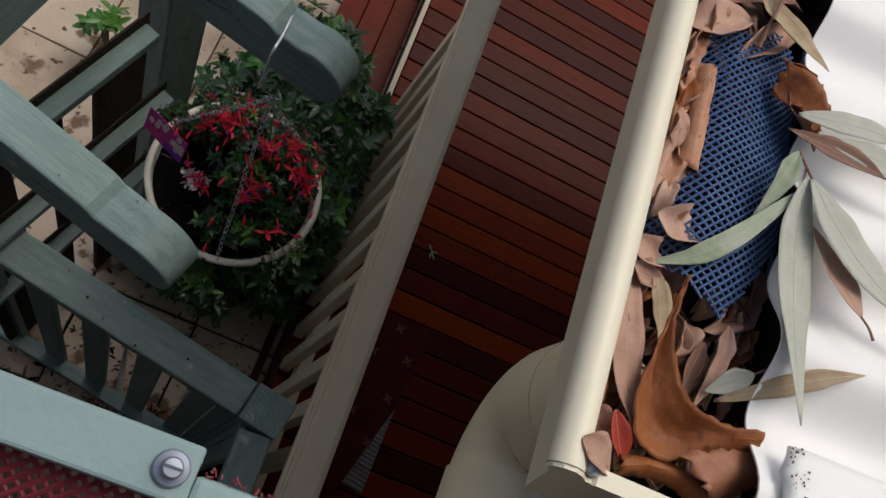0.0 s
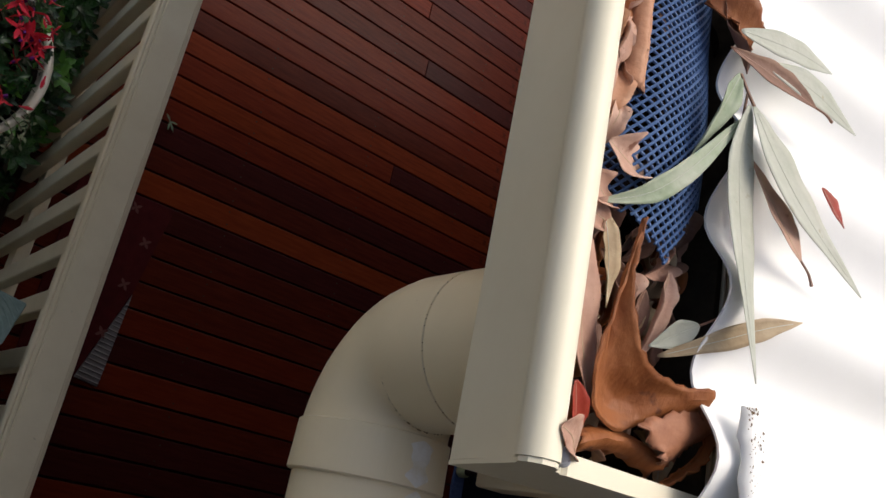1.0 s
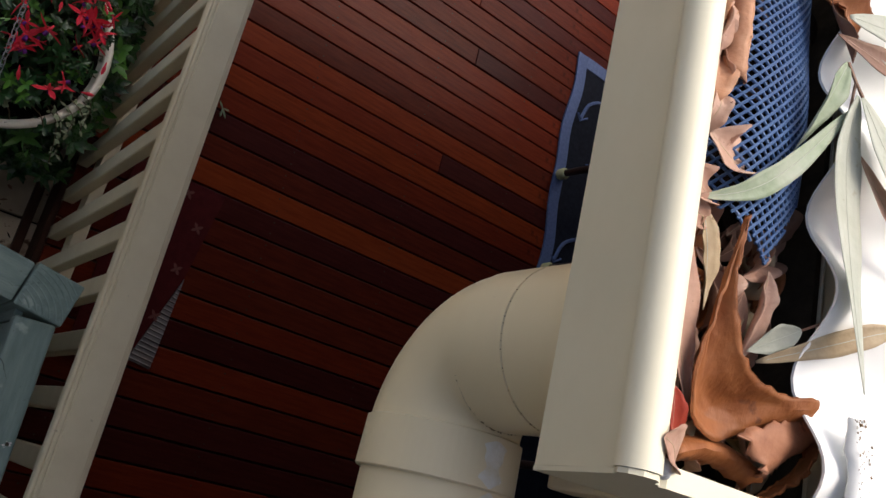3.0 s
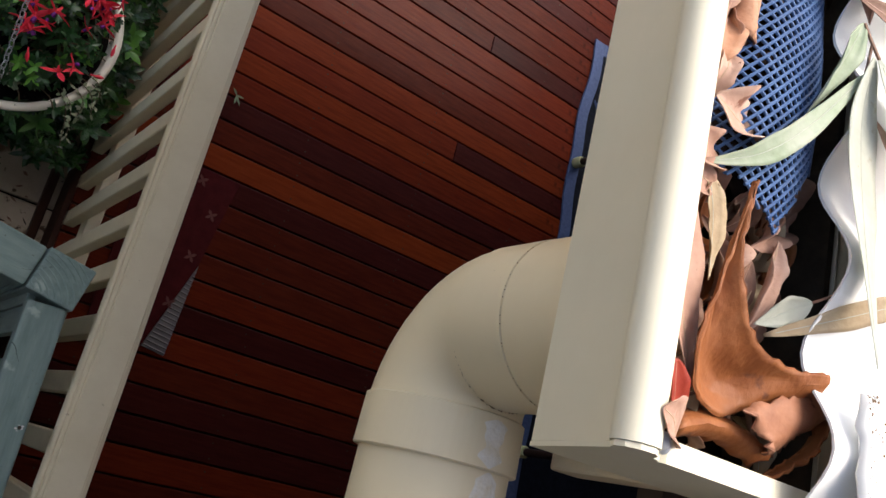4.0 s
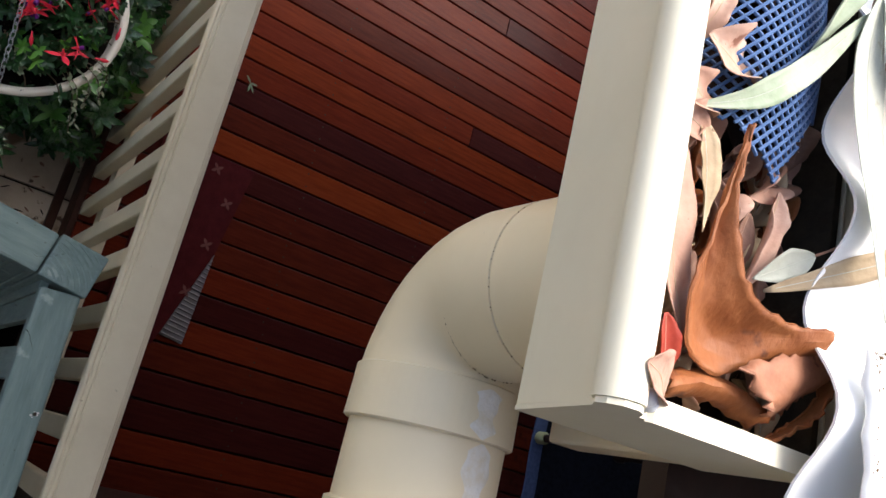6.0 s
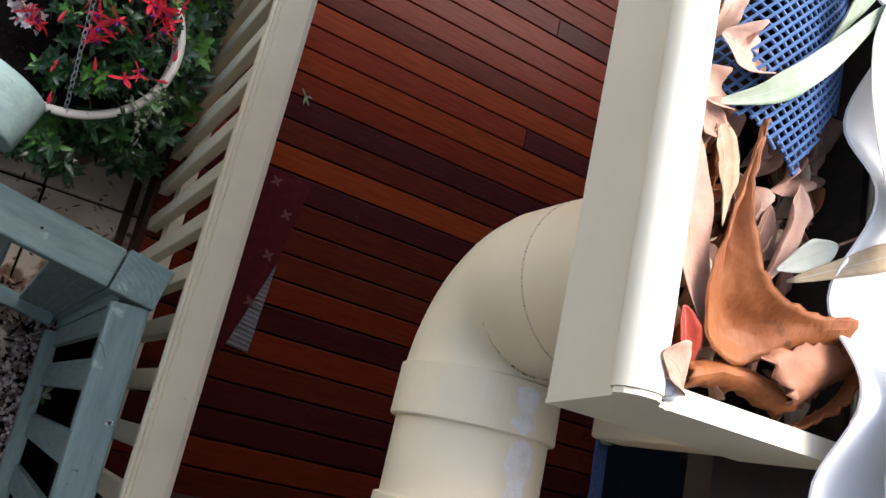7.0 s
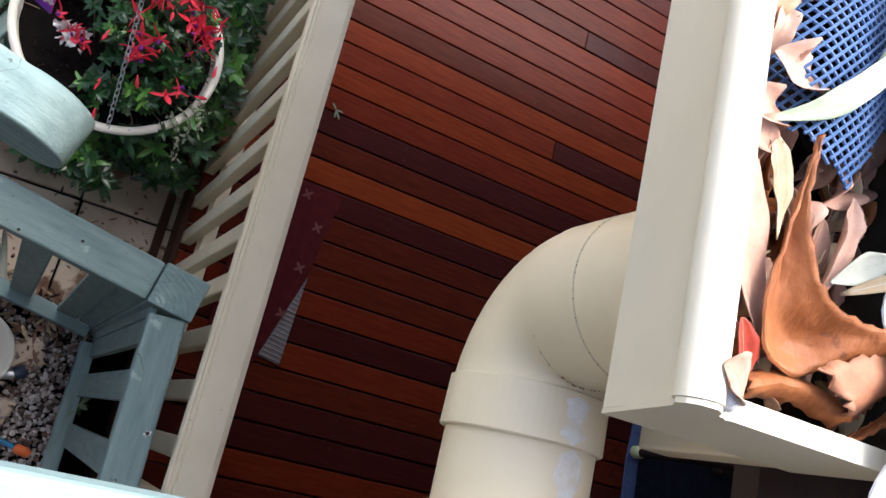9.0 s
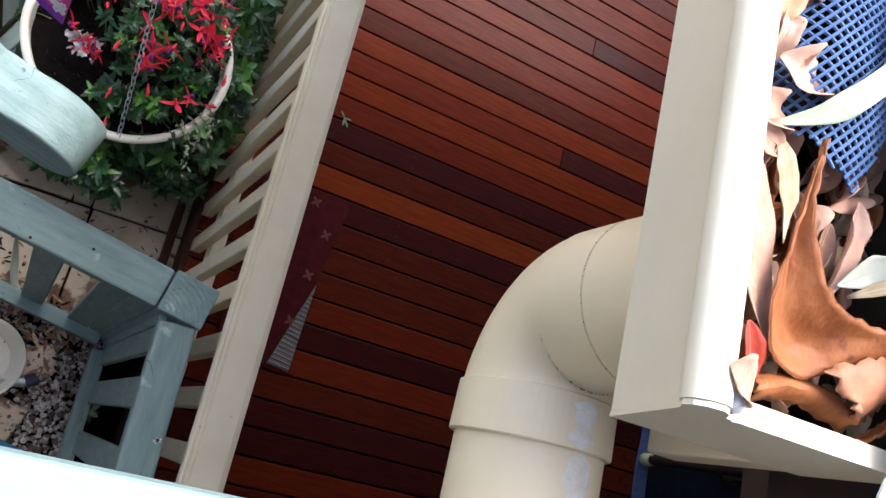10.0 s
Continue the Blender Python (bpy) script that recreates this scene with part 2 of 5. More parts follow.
# black of corroded heads, also painted on where only shade falls
GRIME_SHADE = mat("black_grime_and_shade", [(0.03, 0.025, 0.02), (0.07, 0.055, 0.04)], 0.9, 80, 0.3, 300, spec=0.08)
SILICONE = mat("grey_silicone", [(0.42, 0.43, 0.46), (0.60, 0.61, 0.64)], 0.35, 80, 0.4, 200)
WALLCREAM = mat("cream_weatherboard", [(0.50, 0.45, 0.36), (0.58, 0.53, 0.43)], 0.6, 6, 0.2, 80)


# ---- building blocks ----
def part(name, bm, material, parent=None, label="", smooth=False):
    me = bpy.data.meshes.new(name)
    bm.normal_update()
    bm.to_mesh(me)
    bm.free()
    for m in material if isinstance(material, (list, tuple)) else [material]:
        me.materials.append(m)
    if smooth:
        me.polygons.foreach_set("use_smooth", [True] * len(me.polygons))
        me.set_sharp_from_angle(angle=radians(38))
    ob = new(name, me)
    if parent:
        ob.parent = parent
    if label:
        tagged(ob, label)
    return ob


def thing(name, label, category, group="", kind="", m=None):
    ob = new(name)
    ob.empty_display_size = 0.05
    if m is not None:
        ob.matrix_world = m
    return tagged(ob, label, category, group, kind)


def box(x0, x1, y0, y1, z0, z1, bevel=0.0, bm=None, segs=2):
    bm = bm or bmesh.new()
    r = bmesh.ops.create_cube(bm, size=1)
    for v in r["verts"]:
        v.co = Vector(((x0 + x1) / 2 + v.co.x * (x1 - x0), (y0 + y1) / 2 + v.co.y * (y1 - y0), (z0 + z1) / 2 + v.co.z * (z1 - z0)))
    if bevel:
        es = {e for v in r["verts"] for e in v.link_edges}
        bmesh.ops.bevel(bm, geom=list(es), offset=bevel, segments=segs, profile=0.5, affect="EDGES")
    return bm


def prism(profile, axis_pts, bm=None, close=True):
    """Sweep a list of (a, b) along a straight pair of poses; profile lies in the local x, z plane."""
    bm = bm or bmesh.new()
    rings = [[bm.verts.new(m @ Vector((a, 0, b))) for a, b in profile] for m in axis_pts]
    n = len(profile)
    for r0, r1 in zip(rings, rings[1:]):
        for i in range(n if close else n - 1):
            bm.faces.new((r0[i], r0[(i + 1) % n], r1[(i + 1) % n], r1[i]))
    if close:
        bm.faces.new(rings[0][::-1])
        bm.faces.new(rings[-1])
    bmesh.ops.recalc_face_normals(bm, faces=bm.faces[:])
    return bm


def tube(pts, r, n=10, bm=None, cap=True):
    """A round tube through points; r is a number or one radius for each point."""
    bm = bm or bmesh.new()
    pts = [Vector(p) for p in pts]
    rs = r if isinstance(r, (list, tuple)) else [r] * len(pts)
    rings, side = [], None
    for i, p in enumerate(pts):
        d = (pts[min(i + 1, len(pts) - 1)] - pts[max(i - 1, 0)]).normalized()
        if side is None:
            side = d.orthogonal().normalized()
        side = (side - d * side.dot(d)).normalized()
        up = d.cross(side)
        rings.append([bm.verts.new(p + (side * math.cos(2 * math.pi * k / n) + up * math.sin(2 * math.pi * k / n)) * rs[i]) for k in range(n)])
    for a, b in zip(rings, rings[1:]):
        for k in range(n):
            bm.faces.new((a[k], a[(k + 1) % n], b[(k + 1) % n], b[k]))
    if cap:
        bm.faces.new(rings[0][::-1])
        bm.faces.new(rings[-1])
    return bm


def lathe(profile, n=32, bm=None, centre=(0, 0, 0)):
    bm = bm or bmesh.new()
    c = Vector(centre)
    rings = [[bm.verts.new(c + Vector((r * math.cos(2 * math.pi * k / n), r * math.sin(2 * math.pi * k / n), z))) for k in range(n)] for r, z in profile]
    for a, b in zip(rings, rings[1:]):
        for k in range(n):
            bm.faces.new((a[k], a[(k + 1) % n], b[(k + 1) % n], b[k]))
    return bm


def bez(pts, n):
    """Points along a smooth curve through the given ones."""
    pts = [Vector(p) for p in pts]
    if len(pts) == 2:
        return [pts[0].lerp(pts[1], i / (n - 1)) for i in range(n)]
    ext = [2 * pts[0] - pts[1]] + pts + [2 * pts[-1] - pts[-2]]
    out = []
    for i in range(n):
        u = i / (n - 1) * (len(pts) - 1)
        k = min(int(u), len(pts) - 2)
        f = u - k
        p0, p1, p2, p3 = ext[k:k + 4]
        out.append(0.5 * (2 * p1 + (p2 - p0) * f + (2 * p0 - 5 * p1 + 4 * p2 - p3) * f * f + (3 * p1 - p0 - 3 * p2 + p3) * f ** 3))
    return out


ICO = bmesh.new()
bmesh.ops.create_icosphere(ICO, subdivisions=1, radius=1.0)
ICO.verts.index_update()
ICO_V, ICO_F = [v.co.copy() for v in ICO.verts], [[v.index for v in f.verts] for f in ICO.faces]
ICO.free()


def ico(bm, radius, m):
    vs = [bm.verts.new(m @ (c * radius)) for c in ICO_V]
    for f in ICO_F:
        bm.faces.new([vs[i] for i in f])


def disc(bm, radius, n, m):
    bm.faces.new([bm.verts.new(m @ Vector((radius * math.cos(2 * math.pi * i / n), radius * math.sin(2 * math.pi * i / n), 0))) for i in range(n)])


# ---- ground ----
bm = bmesh.new()
bmesh.ops.create_grid(bm, x_segments=2, y_segments=2, size=60)
for v in bm.verts:
    v.co.z = -0.185
tagged(part("ground", bm, EARTH), "pale bare earth round the house", "ground", kind="structure")

# ---- deck structure ----
deck = thing("floor_deck", "red-brown oiled hardwood deck boards with open gaps", "deck", kind="structure")
# frame coloured black so the board gaps hold their shade
part("joist_frame", box(0.165, 3.2, -1.6, 3.7, -0.14, -0.04), GRIME_SHADE, deck, "frame under the deck boards, black for the shade in the gaps")
part("edge_board", box(0.114, 0.132, -1.6, 3.7, -0.16, -0.022, 0.002), DECKEDGE, deck, "dark brown edge board")
part("edge_trim", box(0.108, 0.126, 1.44, 3.7, -0.020, 0.004, 0.002), CREAM, deck, "cream painted edge trim")

# ---- house wall and roof ----
wall = thing("wall_house", "cream painted weatherboard house wall behind the deck", "wall", kind="structure")
bm = bmesh.new()
for i in range(17):
    z = i * 0.15
    prism([(3.20, z), (3.185, z), (3.197, z + 0.15), (3.20, z + 0.15)], [pose(0, -1.6, 0), pose(0, 3.7, 0)], bm)
part("weatherboards", bm, WALLCREAM, wall)
part("core", box(3.20, 3.30, -1.6, 3.7, -0.18, 2.55), WALLCREAM, wall)

# out of view: added to cut sky light on the deck and end cap
tagged(part("wall_end", box(0.20, 3.2, -1.58, -0.215, -0.18, 2.90), DARKWOOD), "unseen dark end wall added to keep light off the deck", "wall", kind="structure")

# another unseen wall, added to darken the garden and the near deck
tagged(part("wall_garden", box(-2.6, 0.19, -0.95, -0.80, -0.19, 3.10), DARKWOOD), "unseen dark wall added behind the ladder to block sky light", "wall", kind="structure")

RX0, RSLOPE, RPITCH, RAMP, RZ, RY = 0.0748, 0.13, 0.076, 0.0085, 2.2175, 0.098


def roof_z(x, y):
    return RZ + RSLOPE * (x - RX0) + RAMP * math.cos(2 * math.pi * (y - RY) / RPITCH)


bm = bmesh.new()
ys = [-0.022 + i * RPITCH / 14 for i in range(int(2.85 / (RPITCH / 14)))]
xs = [RX0, RX0 + 0.03, RX0 + 0.1, 0.6, 3.3]
for lay in (0, -0.0012):
    g = [[bm.verts.new((x, y, roof_z(x, y) + lay)) for y in ys] for x in xs]
    for i in range(len(xs) - 1):
        for j in range(len(ys) - 1):
            q = (g[i][j], g[i + 1][j], g[i + 1][j + 1], g[i][j + 1])
            bm.faces.new(q if lay == 0 else q[::-1])
    if lay == 0:
        top = g
for j in range(len(ys) - 1):
    bm.faces.new((top[0][j], top[0][j + 1], g[0][j + 1], g[0][j]))
tagged(part("roof_sheet", bm, ROOF, smooth=True), "white corrugated steel roof sheet over the deck", "roof", kind="structure")

# lining never in view, added dark to cut bounce and close a light gap
tagged(part("ceiling", box(0.20, 3.19, -0.21, 2.80, 2.03, 2.05), DARKWOOD), "unseen dark lining added under the roof to darken the deck", "ceiling", kind="structure")

# ---- gutter ----
gutter = thing("gutter", "cream steel roof gutter full of dead leaves", "gutter")
GY1 = 2.80
prof = [(0.0022, 2.140), (-0.0055, 2.165), (-0.0125, 2.190), (-0.0165, 2.199)]
bead = [(-0.0165, 2.199)]
for k in range(19):
    a = radians(212 - k * 13.5)
    bead.append((-0.0128 + 0.0088 * math.cos(a), 2.2062 + 0.0088 * math.sin(a)))
inner = [(-0.0085, 2.195), (0.0035, 2.143), (0.1135, 2.143), (0.1155, 2.196), (0.1165, 2.196), (0.1155, 2.140)]
bm = prism(prof + bead + inner, [pose(0, 0.0012, 0), pose(0, GY1, 0)])
part("channel", bm, STEEL, gutter, smooth=True)
bm = prism([(0.0022, 2.1395), (-0.0165, 2.199), (-0.0210, 2.2045), (-0.0205, 2.2090), (-0.0170, 2.2130), (-0.0110, 2.2140), (-0.0060, 2.2110), (-0.001, 2.2050), (0.03, 2.2035), (0.1165, 2.2025), (0.1165, 2.1395)],
           [pose(0, -0.0010, 0), pose(0, 0.0010, 0)])
part("end_cap", bm, STEEL, gutter, "folded cream end cap")
bm = prism([(0.002, 2.2045), (0.004, 2.2065), (0.104, 2.2055), (0.104, 2.2035)], [pose(0, -0.0015, 0), pose(0, 0.0070, 0)])
part("cap_flange", bm, STEEL, gutter, "cream folded flange on the end cap")
bm = bmesh.new()
for k in range(7):
    bmesh.ops.create_icosphere(bm, subdivisions=2, radius=random.uniform(0.0022, 0.0036),
                               matrix=pose(-0.012 + 0.013 * k / 6 + random.uniform(-.001, .001), 0.002 + random.uniform(0, 0.004), 2.2065 + random.uniform(-.001, .002)))
part("sealant_blob", bm, SILICONE, gutter, "grey lump of sealant", smooth=True)
bm = lathe([(0.0, 0.0), (0.0014, 0.0), (0.0012, 0.0008), (0.0, 0.001)], 10)
for v in bm.verts:
    v.co = pose(-0.0128, 0.006, 2.1935, 0, -100, 0) @ v.co
part("rivet", bm, GRIME_SHADE, gutter, "dark corroded rivet", smooth=True)

# fascia under the gutter
tagged(part("fascia_board", box(0.120, 0.145, 0.004, 2.80, 2.030, 2.205, 0.002), CREAM), "cream painted timber fascia behind the gutter", "fascia", kind="structure")
tagged(part("porch_beam", box(0.383, 3.2, 0.010, 0.075, 1.958, 2.000, 0.003), CREAM), "cream painted beam under the roof's end", "beam", kind="structure")
# black sheet puts the gutter's inner shade into colour
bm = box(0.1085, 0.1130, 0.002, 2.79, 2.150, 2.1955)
part("grime_lining", bm, GRIME_SHADE, gutter, "black sheet for the shade on the gutter's back wall")

# white barge flashing, torn at its lower end
bm = bmesh.new()
n = 26
grid = []
for j in range(n + 1):
    f = j / n
    turn = max(0.0, f - 0.38) / 0.62
    y = 0.046 - 0.075 * min(f, 0.38) / 0.38 * 0.8 - 0.022 * math.sin(turn * 1.57)
    x0 = 0.084 + 0.0022 * math.sin(j * 1.9) + 0.0016 * math.sin(j * 4.3 + 1) - 0.004 * f
    z = 2.2295 + 0.005 * math.sin(min(f, 0.5) * 3.0) - 0.055 * (1 - math.cos(turn * 1.57))
    grid.append([bm.verts.new((x, y + 0.0015 * math.sin(j * 2.3), z + RSLOPE * (x - RX0) - (0.003 if x < x0 + 0.003 else 0))) for x in (x0, x0 + 0.006, x0 + 0.05, 0.9, 3.2)])
for a, b in zip(grid, grid[1:]):
    for i in range(4):
        bm.faces.new((a[i], a[i + 1], b[i + 1], b[i]))
ob = part("barge_flashing", bm, ROOF, smooth=True)
sol = ob.modifiers.new("thickness", "SOLIDIFY")
sol.thickness = 0.0012
tagged(ob, "white folded roof flashing with a dirty torn edge", "flashing", kind="structure")
bm = bmesh.new()
for j in range(80):
    f = random.random()
    ico(bm, random.uniform(0.0002, 0.0009) * (1 - 0.5 * f), pose(0.0845 + random.gauss(0, 0.0014) + 0.012 * (random.random() ** 3), 0.046 - 0.05 * f * f - random.uniform(0, .003), 2.2325 + 0.004 * math.sin(f * 1.2)) @ Matrix.Diagonal((random.uniform(.6, 1.8), random.uniform(.6, 1.8), 0.25, 1)))
tagged(part("dirt_crust", bm, SEAM), "dark crumbs of dirt on the torn flashing", "dirt", kind="stuff")

# ---- downpipe ----
pipe = thing("downpipe", "cream PVC downpipe elbow under the gutter", "downpipe")
PX, PY, PZ, PR = 0.0592, 0.070, 2.000, 0.0442
RHO = 0.050
drop = [(PX, PY, 2.142), (PX, PY, 2.088)]
part("outlet_spigot", tube(drop, PR + 0.0014, 64), PVC, pipe, smooth=True)
bend = [(PX, PY, 2.0875), (PX, PY, 2.0868), (PX, PY, PZ + RHO + 0.016)]
for k in range(13):
    a = radians(90 * k / 12)
    bend.append((PX, PY - RHO + RHO * math.cos(a), PZ + RHO - RHO * math.sin(a)))
bend.append((PX, 0.012, PZ))
rs = [PR + 0.0002, PR + 0.0012, PR + 0.0012] + [PR + 0.0012 - 0.0016 * math.sin(math.pi * k / 12) for k in range(13)] + [PR + 0.0012]
part("elbow", tube(bend, rs, 48), PVC, pipe, smooth=True)
part("collar", tube([(PX, PY, 2.0872), (PX, PY, 2.0868), (PX, PY, 2.0500), (PX, PY, 2.0492)], [PR + 0.0008, PR + 0.0017, PR + 0.0017, PR + 0.0009], 64), PVC, pipe, "cream ring where the elbow meets the outlet", smooth=True)
part("socket", tube([(PX, 0.0225, PZ), (PX, 0.0215, PZ), (PX, -0.007, PZ), (PX, -0.008, PZ)], [PR + 0.0012, PR + 0.0030, PR + 0.0036, PR + 0.0024], 64), PVC, pipe)
part("long_pipe", tube([(PX, 0.005, PZ), (PX, -0.104, PZ), (PX, -0.105, PZ), (PX, -2.4, PZ - 0.02)], [PR, PR, PR, PR], 48), PVC, pipe, smooth=True)
part("coupling", tube([(PX, -0.0500, PZ), (PX, -0.0510, PZ), (PX, -0.12, PZ), (PX, -0.121, PZ)], [PR + 0.001, PR + 0.0032, PR + 0.0032, PR + 0.001], 64), PVC, pipe)
# dotted grime along the joints
bm = bmesh.new()
for k in range(170):
    a = radians(95 + 200 * k / 169 + random.uniform(-1.2, 1.2))
    if random.random() < 0.36:
        ico(bm, 0.00010 + 0.00034 * random.random() ** 2, pose(PX + (PR + 0.0016) * math.cos(a), PY + (PR + 0.0016) * math.sin(a), 2.0876) @ Matrix.Diagonal((1, 1, 0.8, 1)))
part("joint_grime", bm, SEAM, pipe, "brown specks along the upper joint")
bm = bmesh.new()
for k in range(110):
    f = k / 109
    if random.random() < 0.72 - 0.35 * f:
        continue
    a = radians(212 + 74 * f)
    ico(bm, (0.00015 + 0.00042 * f) * random.random() ** 1.6 + 0.0001, pose(PX + (PR + 0.0019) * math.cos(a), PY + (PR + 0.0019) * math.sin(a), 2.0490 + random.uniform(-.0009, .0007) * (0.5 + f)) @ Matrix.Diagonal((1.3, 1, 0.8, 1)))
part("joint_grime", bm, SEAM, pipe, "brown specks in the bend's seam")
bm = bmesh.new()
for (y0, y1, a0, a1) in ((0.019, -0.0068, 79, 98), (-0.0085, -0.0485, 72, 94)):
    rr0 = PR + (0.0036 if y0 > 0 else 0.00012)
    na, nl = 8, 48
    g = []
    for i in range(nl + 1):
        f = i / nl
        row = []
        for j in range(na + 1):
            ea = (a1 - a0) * 0.62 * (0.74 + 0.18 * math.sin(f * 7 + y0 * 60) + 0.10 * math.sin(f * 17 + 1)) * min(1, f * 7 + 0.15) * min(1, (1 - f) * 5 + 0.1)
            a = radians((a0 + a1) / 2 + ea * (2 * j / na - 1))
            row.append(bm.verts.new((PX + rr0 * math.cos(a), y0 + (y1 - y0) * f, PZ + rr0 * math.sin(a))))
        g.append(row)
    for i in range(nl):
        for j in range(na):
            bm.faces.new((g[i][j], g[i][j + 1], g[i + 1][j + 1], g[i + 1][j]))
part("glue_smear", bm, GLUE, pipe, "pale smear of solvent glue", smooth=True)


# ---- porch railing ----
railing = thing("porch_railing", "cream painted timber porch railing with square balusters", "railing")
RA, RB, RT = 0.0965, 0.1775, 0.930
prof = [(RA + 0.004, 0.898), (RA, 0.904), (RA, 0.922), (RA + 0.003, 0.9262), (RA + 0.0055, 0.9262), (RA + 0.0075, 0.9245), (RA + 0.0095, 0.9285),
        (RA + 0.0135, 0.9285), (RA + 0.0150, 0.9268), (RA + 0.0170, RT), (RB - 0.012, RT), (RB - 0.0105, 0.9275), (RB - 0.008, 0.9275), (RB - 0.0065, 0.925), (RB - 0.002, 0.924), (RB, 0.918), (RB, 0.904), (RB - 0.004, 0.898)]
part("top_rail", prism(prof, [pose(0, -1.5, 0), pose(0, 1.50, 0)]), CREAM, railing)
part("bottom_rail", box(0.160, 0.194, -1.5, 1.44, 0.070, 0.140, 0.003), CREAM, railing)
me_ob = part("baluster", box(0.130, 0.158, -0.021, 0.021, -0.045, 0.897, 0.0025, segs=1), CREAM, railing)
me_ob.location.y = 0.037
for k in range(-13, 13):
    if k == 0:
        continue
    o = new("baluster", me_ob.data)
    o.parent = railing
    o.location.y = 0.037 + 0.1115 * k
    if o.location.y > 1.42:
        o.location.y = 1.42

# ---- garden fence in weathered green ----
FR = pose(0.036, 0.1935, 0, 0, 0, -11)
fence = thing("timber_fence", "weathered green painted timber picket fence with a corner post", "fence")


def fpart(name, bm, material, label="", m=FR):
    ob = part(name, bm, material, fence, label)
    ob.matrix_local = m
    return ob


fpart("post", box(-0.0435, 0.0448, -0.0375, 0.0448, -0.20, 0.829, 0.003), GREEN_Z)
# raised growth rings on the post's cut top
bm = bmesh.new()
for k in range(10):
    r0 = 0.034 + k * 0.0088
    seg = []
    for i in range(25):
        a = radians(-10 + 110 * i / 24)
        x, y = -0.062 + r0 * math.cos(a) * 1.25, -0.055 + r0 * math.sin(a)
        w = 0.0019
        if -0.041 < x < 0.0425 and -0.035 < y < 0.0425:
            seg.append(((x - w * math.cos(a), y - w * math.sin(a)), (x, y), (x + w * math.cos(a), y + w * math.sin(a))))
    if len(seg) > 2:
        vs = [[bm.verts.new((p[0], p[1], 0.8292 + (0.0009 if j == 1 else 0))) for j, p in enumerate(s)] for s in seg]
        for a, b in zip(vs, vs[1:]):
            bm.faces.new((a[0], a[1], b[1], b[0]))
            bm.faces.new((a[1], a[2], b[2], b[1]))
fpart("end_grain", bm, ENDGRAIN, "raised growth rings on the cut top", FR)
fpart("top_rail", box(-1.6, -0.0465, -0.0365, 0.041, 0.786, 0.826, 0.005), GREEN_X)
fpart("bottom_rail", box(-1.6, -0.0465, -0.062, -0.018, -0.120, -0.075, 0.003), GREEN_X)
for k in range(12):
    fpart("picket", box(-0.150 - 0.130 * k, -0.092 - 0.130 * k, -0.0315, -0.0125, -0.110, 0.788, 0.002, segs=1), GREEN_Z)
SIDE = pose(0.0335, 0.1530, 0, 0, 0, 1.5)
fpart("top_rail", box(-0.035, 0.034, -1.4, -0.004, 0.782, 0.822, 0.005), GREEN_Y, "", SIDE)
fpart("bottom_rail", box(-0.062, -0.020, -1.4, -0.020, -0.125, -0.080, 0.003), GREEN_Y, "", SIDE)
for k in range(10):
    fpart("picket", box(-0.0305, -0.0115, -0.168 - 0.135 * k, -0.108 - 0.135 * k, -0.110, 0.785, 0.002, segs=1), GREEN_Z, "", SIDE)
fpart("stud", box(-0.0315, -0.0135, -0.060, -0.012, -0.15, 0.784, 0.002), GREEN_Z, "", SIDE)
fpart("batten", box(-0.0335, -0.0180, -0.010, 0.016, -0.15, 0.784, 0.002), GREEN_Z, "", SIDE)
fpart("batten", box(-0.0860, -0.0520, -0.0300, -0.0120, -0.15, 0.787, 0.002), GREEN_Z)
fpart("batten", box(-0.0560, -0.0455, -0.0340, -0.0200, -0.15, 0.784, 0.002), GREEN_Z)
bm = lathe([(0.0, 0.8222), (0.0035, 0.8222), (0.0030, 0.8232), (0.0, 0.8235)], 10, centre=(0.022, -0.215, 0))
fpart("nail_head", bm, GRIME_SHADE, "rusty nail head", SIDE)
for (x, y) in ((-0.373, 0.272), (-0.150, 0.234), (-0.253, 0.220)):
    bm = lathe([(0.0, 0.8262), (0.0030, 0.8262), (0.0026, 0.8270), (0.0, 0.8272)], 9, centre=(x, y, 0))
    part("nail_head", bm, GRIME_SHADE, fence, "rusty nail head")
bm = bmesh.new()
for k in range(7):
    a = k * 1.3 + random.random()
    r = 0.002 + 0.005 * random.random()
    ico(bm, random.uniform(0.0009, 0.0021), pose(0.022 + r * math.cos(a), -0.215 + r * math.sin(a) * 1.3, 0.8222) @ Matrix.Diagonal((1.4, 1, 0.2, 1)))
fpart("flaked_paint", bm, WHITEPETAL, "pale flaked paint round the nail", SIDE)

# ---- arbour ----
# the arbour and its basket are drawn about one point and set to size here
TRIM = pose(-0.205, -0.055, 2.42) @ Matrix.Scale(0.88, 4) @ pose(0.205, 0.055, -2.42)
arbour = thing("garden_arbour", "weathered green timber garden arbour with rounded rafter ends", "arbour", m=TRIM)


AR = pose(0.026, 0.215, 0, 0, 0, -11)


def apart(name, bm, material, label="", m=AR):
    ob = part(name, bm, material, arbour, label)
    ob.matrix_local = m
    return ob


